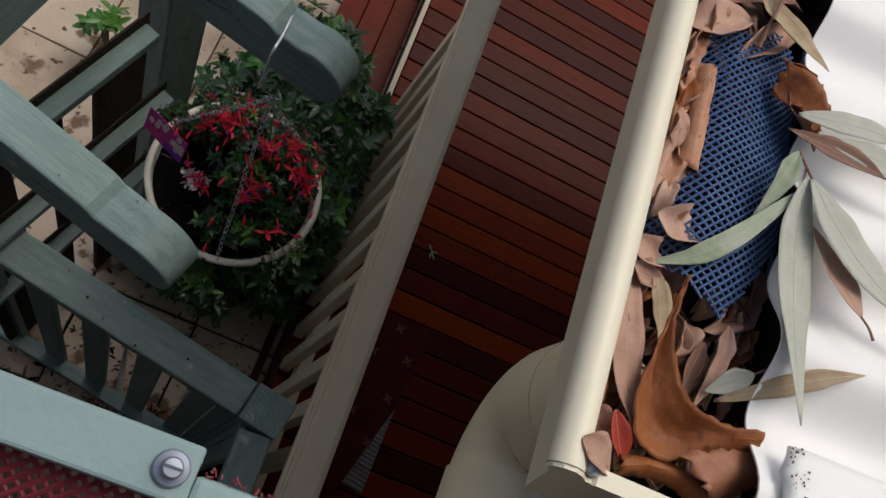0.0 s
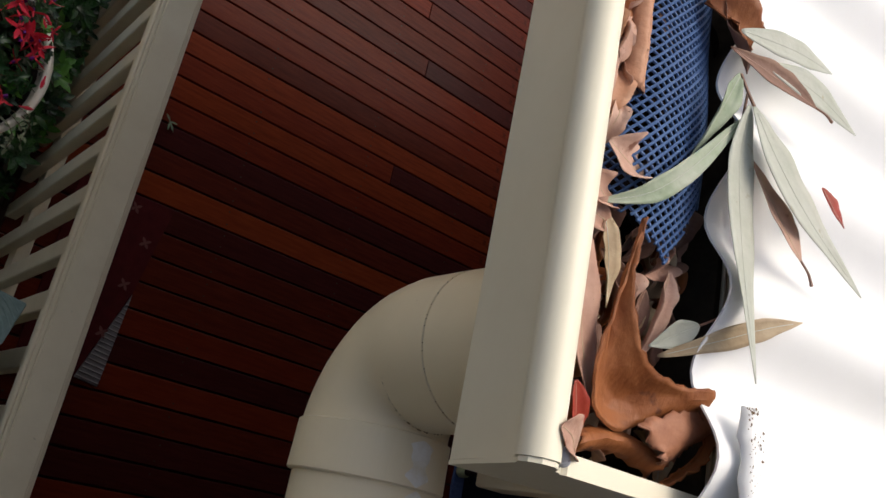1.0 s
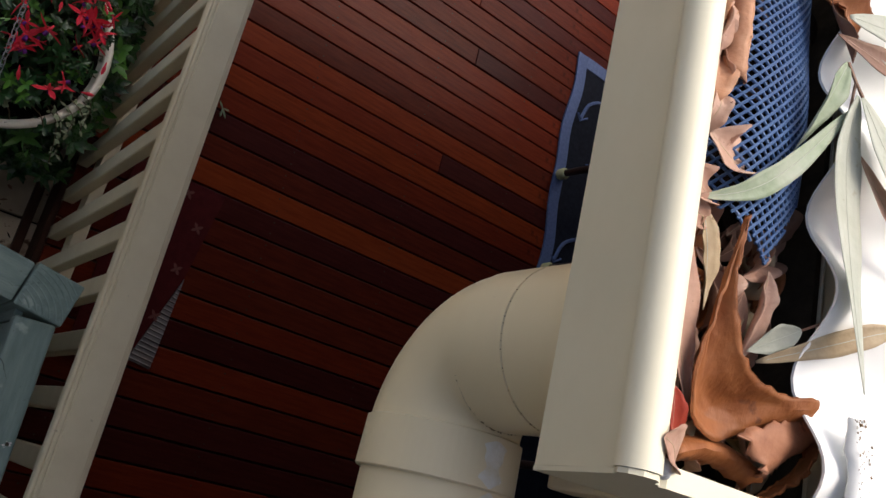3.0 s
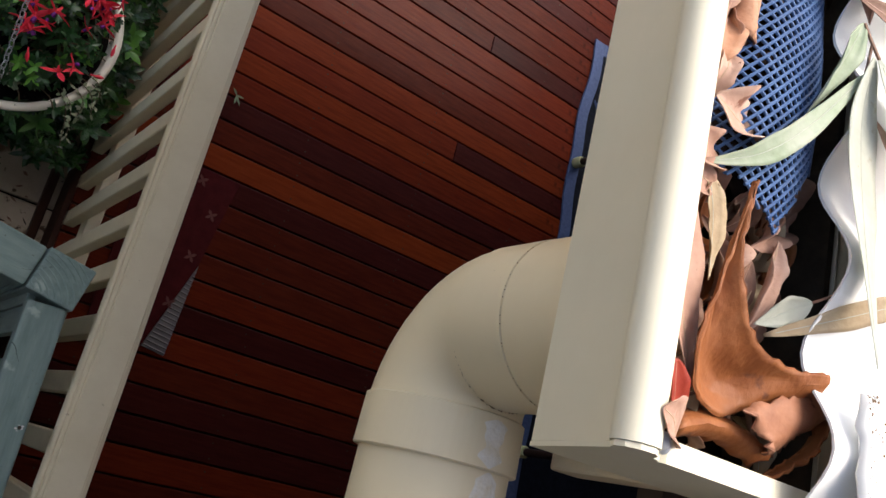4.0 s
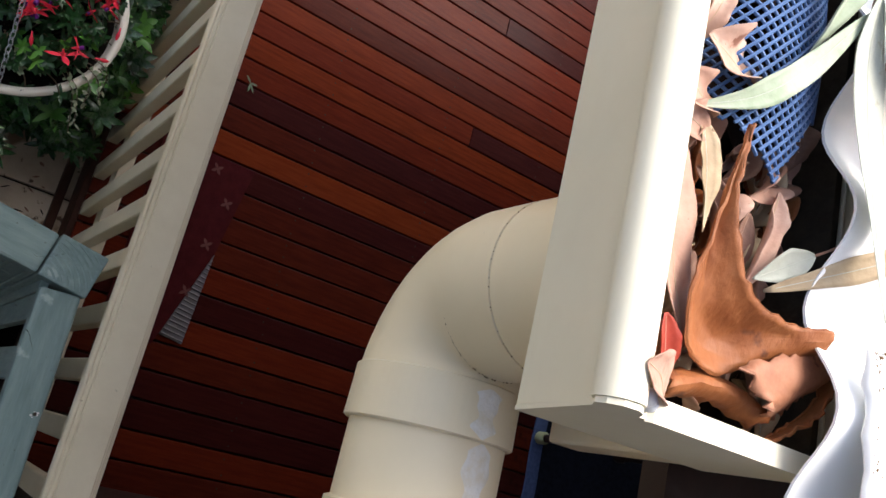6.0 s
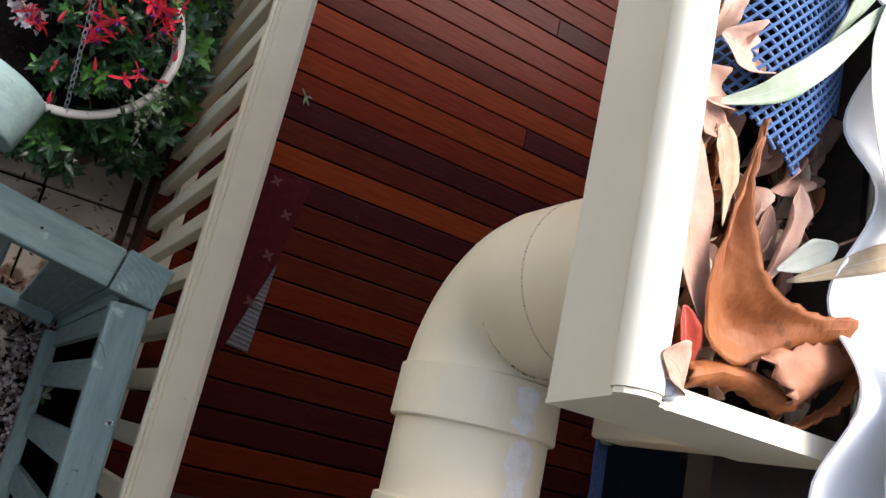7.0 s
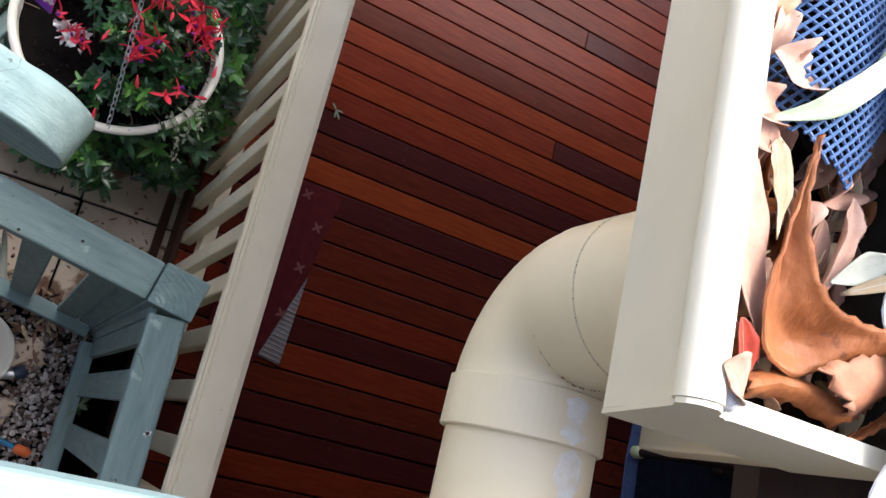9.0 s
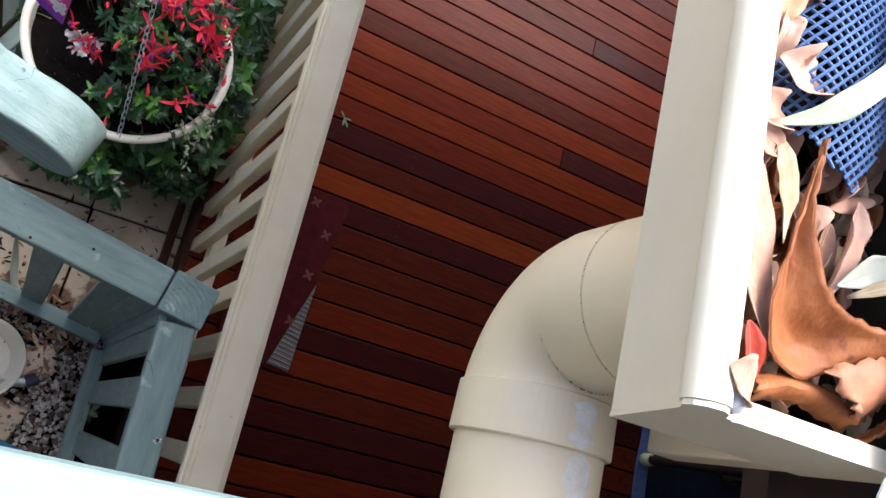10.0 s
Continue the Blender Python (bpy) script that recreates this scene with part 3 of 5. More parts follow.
def rafter(xe, yc, ang, w=0.062, z0=1.392, z1=1.498):
    """A beam along local x whose end is cut to a scroll: a notch, then a round nose."""
    prof = [(-1.25, z0), (-1.25, z1), (xe - 0.150, z1), (xe - 0.137, z1 - 0.003), (xe - 0.124, z1 - 0.012), (xe - 0.114, z1 - 0.010)]
    for k in range(21):
        a = radians(118 - k * 11)
        prof.append((xe - 0.058 + 0.058 * math.cos(a) * (1.0 if math.cos(a) > 0 else 0.9), (z0 + z1) / 2 - 0.004 + 0.055 * math.sin(a)))
    prof += [(xe - 0.105, z0 + 0.001)]
    bm = prism(prof, [pose(0, -w / 2, 0), pose(0, w / 2, 0)])
    bmesh.ops.bevel(bm, geom=[e for e in bm.edges if abs(e.verts[0].co.y - e.verts[1].co.y) < 1e-6], offset=0.004, segments=2, profile=0.5, affect="EDGES")
    for f in bm.faces:
        f.smooth = abs(f.normal.y) < 0.5 and f.calc_center_median().x > xe - 0.115
    return apart("rafter", bm, GREEN_X, "", AR @ pose(0, yc, 0, 0, 0, ang))


rafter(-0.238, -0.058, -5.5)
rafter(-0.212, 0.352, 0)
apart("cross_beam", box(-0.70, -0.625, -0.9, 1.2, 1.385, 1.50, 0.004), GREEN_Y)
# the screen between the posts: rails with a thin dark strip over each, dark slats behind
SCREEN = AR @ pose(-0.65, 0.143, 0, 0, 0, -8)
for z, s1 in ((1.061, 0.300), (0.660, 0.386), (0.265, 0.386)):
    apart("screen_rail", box(0.003, 0.038, -1.04, s1 - 0.010, z - 0.028, z, 0.003), GREEN_Y, "", SCREEN)
    apart("rail_strip", box(-0.003, 0.002, -1.04, s1, z - 0.010, z + 0.027, 0.001), GRIME_SHADE, "thin dark strip behind the rail", SCREEN)
# the slats' black is the shade they stand in, put into their colour
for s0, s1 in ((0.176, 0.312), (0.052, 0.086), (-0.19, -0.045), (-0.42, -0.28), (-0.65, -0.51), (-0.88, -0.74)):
    apart("slat", box(-0.022, -0.005, s0, s1, -0.535, 1.030, 0.002), GRIME_SHADE, "vertical slat, coloured black for its shade", SCREEN)
apart("post", box(-0.082, 0, 0, 0.130, -0.535, 1.40, 0.004), GREEN_Z, "", AR @ pose(-0.600, 0.500, 0, 0, 0, -10))
apart("post", box(-0.082, 0, -1.16, -1.045, -0.535, 1.40, 0.004), GREEN_Z, "", SCREEN)

# ---- leaves and flowers ----
def leaf_into(bm, base, axis, up, length, width, droop=0.15, fold=0.25, mi=0, seg=4):
    """A pointed leaf of a few quads, folded along its midrib."""
    axis = axis.normalized()
    side = axis.cross(up)
    side = side.normalized() if side.length > 1e-4 else axis.orthogonal().normalized()
    nrm = side.cross(axis)
    rows = []
    for i in range(seg + 1):
        f = i / seg
        w = width * 0.5 * (math.sin(math.pi * min(1, f * 0.92 + 0.06)) ** 0.8)
        c = base + axis * (length * f) - nrm * (droop * length * f * f)
        rows.append((bm.verts.new(c - side * w + nrm * w * fold), bm.verts.new(c), bm.verts.new(c + side * w + nrm * w * fold)))
    for a, b in zip(rows, rows[1:]):
        for j in (0, 1):
            f = bm.faces.new((a[j], a[j + 1], b[j + 1], b[j]))
            f.material_index, f.smooth = mi, True


def rnd_dir(rng, up=0.4):
    v = Vector((rng.gauss(0, 1), rng.gauss(0, 1), rng.gauss(0, 1) + up))
    return v.normalized()


def whorl(bm, rng, tip, n, length, width, mi, tilt=0.45, axis=Vector((0, 0, 1))):
    q = Vector((0, 0, 1)).rotation_difference(axis)
    a0 = rng.uniform(0, 6.28)
    for k in range(n):
        a = a0 + k * 2 * math.pi / n + rng.uniform(-0.25, 0.25)
        d = q @ Vector((math.cos(a), math.sin(a), tilt + rng.uniform(-0.5, 0.6)))
        leaf_into(bm, tip, d, q @ Vector((0, 0, 1)), length * rng.uniform(0.5, 1.2), width * rng.uniform(0.8, 1.15), rng.uniform(0.05, 0.3), 0.25, mi)


def shrub(name, label, centre, size, tips, leaf, mats, seed, stems=14, new_share=0.2):
    rng = random.Random(seed)
    root = thing(name, label, "shrub", "shrubs beside the railing")
    c, s = Vector(centre), Vector(size)
    bl, bs = bmesh.new(), bmesh.new()
    for i in range(stems):
        a = rng.uniform(0, 6.28)
        p1 = c + Vector((math.cos(a) * s.x * rng.uniform(.2, .85), math.sin(a) * s.y * rng.uniform(.2, .85), s.z * rng.uniform(-.1, .7)))
        p0 = Vector((c.x + (p1.x - c.x) * .25, c.y + (p1.y - c.y) * .25, -0.18))
        tube(bez([p0, p0.lerp(p1, .5) + Vector((rng.uniform(-.03, .03), rng.uniform(-.03, .03), .03)), p1], 6), [.006, .005, .0045, .004, .003, .002], 5, bs)
    for i in range(tips):
        while True:
            v = Vector((rng.uniform(-1, 1), rng.uniform(-1, 1), rng.uniform(-.7, 1)))
            if 0.35 < v.length < 1 + rng.uniform(-.2, .15):
                break
        p = c + Vector((v.x * s.x, v.y * s.y, v.z * s.z))
        if p.x > 0.10 and p.z > -0.1:
            p.x = 0.10 - rng.uniform(0, .05)
        ax = (v * 0.6 + Vector((0, 0, 0.9)) + rnd_dir(rng, 0) * 0.4).normalized()
        new_leaf = rng.random() < new_share and v.z > 0
        whorl(bl, rng, p, rng.randint(6, 9), leaf[0], leaf[1], 1 if new_leaf else 0, 0.4, ax)
        tube([p - ax * 0.05, p], [.002, .0012], 4, bs)
    part("stem", bs, STEM, root)
    part("foliage", bl, mats, root)
    return root


shrub("leafy_shrub", "glossy green shrub growing against the railing", (-0.060, 0.838, 0.16), (0.18, 0.26, 0.30), 430, (0.047, 0.0185), [SHRUB, SHRUBNEW], 3, new_share=0.10)
shrub("leafy_shrub", "glossy green shrub with fresh pale shoots beside the paving", (-0.145, 1.078, 0.22), (0.29, 0.31, 0.38), 520, (0.048, 0.0190), [SHRUB, SHRUBNEW], 4, new_share=0.13)
shrub("leafy_shrub", "low glossy shrub spilling over the paving", (-0.245, 0.688, 0.03), (0.20, 0.14, 0.24), 120, (0.046, 0.0185), [SHRUB, SHRUBNEW], 5)
shrub("leafy_shrub", "green shrub with light shoots beside the steps", (-0.175, 1.278, 0.2), (0.20, 0.20, 0.30), 330, (0.046, 0.016), [SHRUB, SHRUBNEW], 6, new_share=0.4)
shrub("leafy_shrub", "small bright leafed sapling behind the arbour", (-0.800, 1.272, 0.03), (0.06, 0.06, 0.11), 5, (0.052, 0.022), [SHRUBNEW, SHRUBNEW], 7, stems=4)

shrub("leafy_shrub", "young shrub shoot with bright leaves over the paving", (-0.160, 0.563, 0.12), (0.07, 0.055, 0.09), 12, (0.046, 0.016), [SHRUB, SHRUBNEW], 8, stems=3, new_share=0.6)
shrub("leafy_shrub", "dark leafed young shrub beside the timber edging", (0.010, 0.638, 0.08), (0.075, 0.085, 0.10), 26, (0.040, 0.014), [SHRUB, SHRUBNEW], 9, stems=4, new_share=0.2)
shrub("leafy_shrub", "bright young shrub shoots leaning on the balusters", (0.045, 0.838, 0.36), (0.045, 0.09, 0.10), 6, (0.040, 0.017), [SHRUBNEW, SHRUBNEW], 10, stems=3)

# ---- hanging basket ----
BC, BR = Vector((-0.211, 0.578, 0.945)), 0.170
basket = thing("hanging_basket", "white plastic hanging basket on three chains", "hanging basket", m=TRIM)
prof = [(0.02, -0.17), (0.10, -0.165), (0.135, -0.10), (BR - 0.006, -0.008), (BR - 0.004, 0.0), (BR, 0.004), (BR + 0.004, 0.0), (BR + 0.006, -0.006), (BR + 0.001, -0.012)]
bm = lathe(prof, 56, centre=BC)
part("bowl", bm, WHITE, basket, smooth=True)
bm = bmesh.new()
ring = [BC + Vector((BR * math.cos(2 * math.pi * k / 64), BR * math.sin(2 * math.pi * k / 64), 0.001)) for k in range(65)]
tube(ring, 0.0075, 10, bm, cap=False)
part("rim", bm, WHITE, basket, "rounded white rim", smooth=True)
bm = bmesh.new()
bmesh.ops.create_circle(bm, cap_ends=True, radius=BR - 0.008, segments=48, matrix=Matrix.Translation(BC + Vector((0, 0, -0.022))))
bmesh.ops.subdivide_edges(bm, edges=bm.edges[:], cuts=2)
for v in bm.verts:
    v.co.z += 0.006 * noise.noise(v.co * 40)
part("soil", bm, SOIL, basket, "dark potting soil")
chips = bmesh.new()
cr = random.Random(5)
for k in range(260):
    a, rr_ = cr.uniform(0, 6.28), (BR - 0.012) * math.sqrt(cr.random())
    sz = cr.uniform(0.0012, 0.0042)
    ico(chips, sz, Matrix.Translation(BC + Vector((rr_ * math.cos(a), rr_ * math.sin(a), -0.017))) @ Euler((cr.uniform(0, 3), cr.uniform(0, 3), cr.uniform(0, 3))).to_matrix().to_4x4() @ Matrix.Diagonal((1.0, 0.55, 0.35, 1)))
tagged(part("bark_chips", chips, [DARKLEAF_SHADE], basket, "dark bark chips on the soil"), kind="stuff")
KNOT = Vector((-0.213, 0.592, 1.305))
for k in range(3):
    a = radians(-80 + 120 * k)
    foot = BC + Vector((BR * math.cos(a), BR * math.sin(a), 0.006))
    bm = bmesh.new()
    nl = 26
    d = (KNOT - foot)
    q = Vector((1, 0, 0)).rotation_difference(d.normalized())
    for i in range(nl):
        c = foot + d * ((i + 0.5) / nl)
        roll = Matrix.Rotation(radians(90 * (i % 2) + 20), 4, "X")
        m = Matrix.Translation(c) @ q.to_matrix().to_4x4() @ roll
        L = d.length / nl
        pts = [m @ Vector((math.cos(2 * math.pi * j / 8) * L * 0.68, math.sin(2 * math.pi * j / 8) * 0.0042, 0)) for j in range(9)]
        tube(pts, 0.00095, 5, bm, cap=False)
    part("chain", bm, BRIGHTWIRE, basket, "thin galvanised link chain")
bm = bmesh.new()
hook = [KNOT + Vector((0.004 * math.cos(a), 0, 0.006 + 0.009 * math.sin(a))) for a in [radians(-90 + 30 * i) for i in range(11)]]
tube(hook, 0.0016, 6, bm)
tube([KNOT + Vector((-.01, 0, 0.0)), KNOT + Vector((.012, .004, 0.004))], 0.0015, 6, bm)
part("hook", bm, BRIGHTWIRE, basket, "bright steel hook")

# wire loop that carries the basket from the rafter
wire = thing("wire_loop", "stiff wire loop tied round the arbour rafter", "wire", m=TRIM)
bm = bmesh.new()
LX, LY = -0.235, -0.016
loop = [(LX, LY + 0.572, 1.40), (LX, LY + 0.5715, 1.45), (LX, LY + 0.572, 1.500), (LX + .002, LY + 0.60, 1.503), (LX + .003, LY + 0.641, 1.5005), (LX + .003, LY + 0.642, 1.44), (LX + .002, LY + 0.641, 1.388), (LX, LY + 0.607, 1.386), (LX, LY + 0.572, 1.39)]
tube(bez(loop + [loop[0]], 40), 0.0023, 7, bm)
tube(bez([(LX, LY + 0.58, 1.387), (LX + .006, LY + 0.592, 1.352), KNOT + Vector((0, 0, .012))], 10), 0.0015, 7, bm)
part("wire", bm, BRIGHTWIRE, wire, smooth=True)

# fuchsia
rng = random.Random(11)
fuchsia = thing("fuchsia_plant", "bushy fuchsia with red and purple flowers in the basket", "plant", m=TRIM)
bl, bs = bmesh.new(), bmesh.new()
tips = []
for i in range(620):
    a = rng.uniform(0, 6.28)
    r = BR * math.sqrt(rng.random()) * 1.22
    # soil stays bare on the side nearest the rafter end
    x, y = r * math.cos(a), r * math.sin(a)
    if x < -0.03 and y < 0.055 and rng.random() < 0.93:
        continue
    h = rng.uniform(0.0, 0.14) * (1 - 0.5 * (r / BR) ** 2) + 0.01
    if r > BR * 0.86:
        if -130 < math.degrees(math.atan2(y, x)) < 25 and rng.random() < 0.9:
            continue
        h = rng.uniform(-0.06, 0.03)
    p = BC + Vector((x, y, h))
    ax = (Vector((x, y, 0)) * 3 + Vector((0, 0, 0.7)) + rnd_dir(rng, 0) * 0.3).normalized()
    young = 1 if rng.random() < 0.22 else 0
    whorl(bl, rng, p, rng.randint(4, 7), 0.0165, 0.0066, young, 0.35, ax)
    whorl(bl, rng, p - ax * 0.016, 4, 0.021, 0.0085, 0, 0.2, ax)
    root = BC + Vector((x * 0.72, y * 0.72, -0.02))
    tube(bez([root, root.lerp(p, .6) + Vector((0, 0, .02)), p], 5), 0.0012, 4, bs)
    tips.append(p)
part("foliage", bl, [FUCHSIA, SHRUBNEW], fuchsia)
tagged(part("stem", bs, STEM, fuchsia), kind="stuff")


def fuchsia_flower(parent):
    """Tube, four swept sepals, a purple skirt and stamens, hanging from its stalk."""
    bm = bmesh.new()
    tube([(0, 0, 0.0), (0, 0, -0.006), (0, 0, -0.012)], [0.0012, 0.0024, 0.0030], 7, bm)
    for k in range(4):
        a = k * math.pi / 2 + 0.3
        d = Vector((math.cos(a), math.sin(a), -0.15 + 0.2 * (k % 2)))
        leaf_into(bm, Vector((0, 0, -0.011)), d, Vector((0, 0, 1)), 0.026, 0.0092, -0.30 + 0.35 * (k % 3), 0.45)
    fl = part("flower", bm, REDPETAL, parent, "", smooth=True)
    bm = lathe([(0.0018, -0.011), (0.0030, -0.014), (0.0036, -0.018), (0.0030, -0.0192)], 9)
    part("skirt", bm, PURPLE, fl, "purple inner petals", smooth=True)
    return fl


first = fuchsia_flower(fuchsia)
spots = [(0.02, -0.075), (0.035, -0.055), (0.06, -0.03), (0.05, -0.062), (-0.075, -0.05), (-0.062, -0.068), (0.10, 0.03), (0.115, 0.045), (0.105, 0.06), (0.13, 0.015),
         (-0.09, 0.02), (-0.075, 0.05), (-0.06, 0.07), (-0.045, 0.04), (-0.03, 0.075), (-0.02, 0.10), (0.015, 0.11), (-0.085, 0.085), (-0.10, 0.055), (0.04, 0.09), (0.075, 0.10), (0.09, -0.10), (0.10, -0.09),
         (0.15, 0.06), (-0.01, 0.03), (0.03, 0.03), (-0.11, 0.10), (-0.05, 0.12), (0.02, -0.02), (0.07, 0.055), (0.12, 0.10)]
for k in range(34):
    bx, by = rng.choice([(-0.07, 0.06), (-0.05, 0.09), (-0.09, 0.03), (0.105, 0.04), (0.12, 0.0), (0.03, -0.06), (-0.07, -0.055), (0.05, 0.02)])
    spots.append((bx + rng.gauss(0, 0.016), by + rng.gauss(0, 0.014)))
for i, (x, y) in enumerate(spots):
    h = 0.155 * (1 - (Vector((x, y)).length / (BR * 1.25)) ** 2) + rng.uniform(-0.01, 0.02)
    if x < -0.03 and y < 0.0:
        h = 0.055
    m = Matrix.Translation(BC + Vector((x, y, h))) @ Euler((rng.uniform(-1.9, 1.9), rng.uniform(-1.9, 1.9), rng.uniform(0, 6.28))).to_matrix().to_4x4() @ Matrix.Scale(rng.uniform(0.65, 1.15), 4)
    if i == 0:
        first.matrix_local = m
        continue
    o = first.copy()
    scene.collection.objects.link(o)
    o.parent, o.matrix_local = fuchsia, m
    k = first.children[0].copy()
    scene.collection.objects.link(k)
    k.parent = o
bm = bmesh.new()
for i in range(26):
    p = BC + Vector((-0.073 + rng.gauss(0, 0.012), -0.048 + rng.gauss(0, 0.012), 0.045 + rng.uniform(-.012, .012)))
    whorl(bm, rng, p, 5, 0.009, 0.0075, 0, 0.5, rnd_dir(rng, 1.0))
tagged(part("white_flower", bm, WHITEPETAL), "small white flower head in the basket", "flower").matrix_world = TRIM
buds = random.Random(77)
for k in range(26):
    a, rr_ = buds.uniform(0, 6.28), BR * (0.25 + 0.75 * buds.random())
    x, y = rr_ * math.cos(a), rr_ * math.sin(a)
    if x < -0.03 and y < -0.02:
        continue
    bm = lathe([(0.0, 0.0), (0.0012, -0.001), (0.0018, -0.007), (0.0034, -0.013), (0.0026, -0.019), (0.0, -0.024)], 7)
    ob = part("bud", bm, REDPETAL, fuchsia, "closed red bud", smooth=True)
    ob.matrix_local = Matrix.Translation(BC + Vector((x, y, 0.13 * (1 - (rr_ / (BR * 1.3)) ** 2) + buds.uniform(0, .02)))) @ Euler((buds.uniform(-1.6, 1.6), buds.uniform(-1.6, 1.6), 0)).to_matrix().to_4x4()
# trailing variegated plant over the rim
trail = thing("trailing_plant", "trailing plant with cream edged leaves hanging over the rim", "plant", m=TRIM)
bm, bs = bmesh.new(), bmesh.new()
for i in range(5):
    a = radians(rng.uniform(-46, -8))
    p0 = BC + Vector((math.cos(a) * BR * 0.85, math.sin(a) * BR * 0.85, 0.012))
    p1 = BC + Vector((math.cos(a) * BR * 1.08, math.sin(a) * BR * 1.08, 0.012))
    p2 = BC + Vector((math.cos(a) * BR * rng.uniform(1.15, 1.35), math.sin(a) * BR * rng.uniform(1.15, 1.35), rng.uniform(-0.11, -0.02)))
    c = bez([p0, p1, p2], 14)
    tube(c, 0.0008, 4, bs)
    for p in c[3:]:
        for k in range(rng.choice([1, 1, 2])):
            leaf_into(bm, p, rnd_dir(rng, 0.4), Vector((0, 0, 1)), rng.uniform(.008, .015), rng.uniform(.0035, .0065), 0.1, 0.2, 0, 3)
for i in range(9):
    p = BC + Vector((0.045 + rng.gauss(0, .012), -0.115 + rng.gauss(0, .012), 0.02 + rng.uniform(0, .02)))
    whorl(bm, rng, p, 6, 0.012, 0.009, 0, 0.5, rnd_dir(rng, 1))
part("stem", bs, STEM, trail)
part("foliage", bm, VARIEG, trail)

# plant label card
LX_, LU_ = Vector((0.097, -0.050, 0.0)).normalized(), Vector((-0.005, 0.024, 0.050)).normalized()
LN_ = LX_.cross(LU_).normalized()
LABEL = Matrix.Translation((-0.366, 0.577, 1.012)) @ Matrix((LX_, -LN_, LU_)).transposed().to_4x4()
tag = thing("plant_label", "pink plant label card stuck in the basket", "label", m=TRIM @ LABEL)
part("card", box(-0.052, 0.052, -0.0006, 0.0006, -0.026, 0.028, 0.0004, segs=1), PINKCARD, tag)
part("band", box(0.002, 0.0515, -0.0018, -0.0010, -0.0255, -0.012), VIOLETCARD, tag, "violet printed band")
bm = bmesh.new()
for i in range(16):
    c = Vector((rng.uniform(-.045, .045), -0.0014, rng.uniform(-.006, .022)))
    for k in range(5):
        a = k * 1.257
        disc(bm, 0.0032, 7, Matrix.Translation(c + Vector((0.004 * math.cos(a), -0.00005 * i - 0.00001 * k, 0.004 * math.sin(a)))) @ pose(0, 0, 0, 90, 0, 0))
part("printed_flowers", bm, WHITEPETAL, tag, "white printed flowers")
part("stake", box(-0.003, 0.003, -0.0006, 0.0006, -0.10, -0.026), WHITE, tag, "white stake")

# ---- on the deck ----
mat_red = thing("door_mat", "dark red door mat with a folded corner lying on the deck", "mat")
def slab_poly(pts, z0, z1):
    bm = bmesh.new()
    f = bm.faces.new([bm.verts.new((x, y, z0)) for x, y in pts])
    r = bmesh.ops.extrude_face_region(bm, geom=[f])
    for v in r["geom"]:
        if isinstance(v, bmesh.types.BMVert):
            v.co.z = z1
    bmesh.ops.recalc_face_normals(bm, faces=bm.faces[:])
    return bm


part("mat_body", slab_poly([(0.2700, 0.1820), (0.4210, 0.1820), (0.4330, 0.2170), (0.4720, 0.3420), (0.5150, 0.4820), (0.5340, 0.6120), (0.5570, 0.7670), (0.4260, 0.7720), (0.2700, 0.7670)], 0.001, 0.010), REDMAT, mat_red)
fold = part("folded_corner", slab_poly([(0.4345, 0.2140), (0.5040, 0.2040), (0.5165, 0.4820)], 0.002, 0.0085), RUBBER, mat_red, "grey ribbed backing of the folded corner")
bm = bmesh.new()
for k in range(19):
    f = (k + 0.5) / 19
    a = Vector((0.4345, 0.2140, 0.0088)).lerp(Vector((0.5165, 0.4820, 0.0088)), f * 0.95)
    b = Vector((0.5040, 0.2040, 0.0088)).lerp(Vector((0.5165, 0.4820, 0.0088)), f * 0.95)
    tube([a, b], 0.0032, 6, bm)
part("rib", bm, RIBPALE, fold, "pale rubber ribs")
for (x, y) in ((0.4440, 0.7320), (0.5030, 0.6400), (0.4830, 0.5020), (0.4670, 0.3520), (0.3860, 0.6320), (0.3860, 0.4320)):
    bm = bmesh.new()
    for k in range(4):
        a = k * math.pi / 2 + 0.6
        leaf_into(bm, Vector((x, y, 0.0115)), Vector((math.cos(a), math.sin(a), 0)), Vector((0, 0, 1)), 0.020, 0.010, 0.0, 0.02, 0, 3)
    part("printed_cross", bm, PALEPINK, mat_red, "faded printed cross")

rug = thing("runner_rug", "navy runner rug with a blue border and an anchor motif", "rug")
part("field", box(1.88, 3.05, -0.9, 2.050, 0.001, 0.009, 0.003), NAVY, rug)
def band_verts(x, w, y0, y1, n, amp):
    bm = bmesh.new()
    rows = []
    for i in range(n + 1):
        y = y0 + (y1 - y0) * i / n
        dx = amp * math.sin(y * 7.0) + amp * .6 * math.sin(y * 17 + 1)
        rows.append([bm.verts.new((x + dx + w * k, y, 0.0115)) for k in (0, 1)])
    for a, b in zip(rows, rows[1:]):
        bm.faces.new((a[0], a[1], b[1], b[0]))
    return bm
b1 = part("border", band_verts(1.858, 0.055, -0.9, 2.055, 90, 0.010), BORDER, rug, "ribbed light blue border")
b1.modifiers.new("thickness", "SOLIDIFY").thickness = 0.008
part("border", box(1.918, 3.05, 2.000, 2.058, 0.003, 0.0125, 0.002), BORDER, rug, "ribbed light blue border")
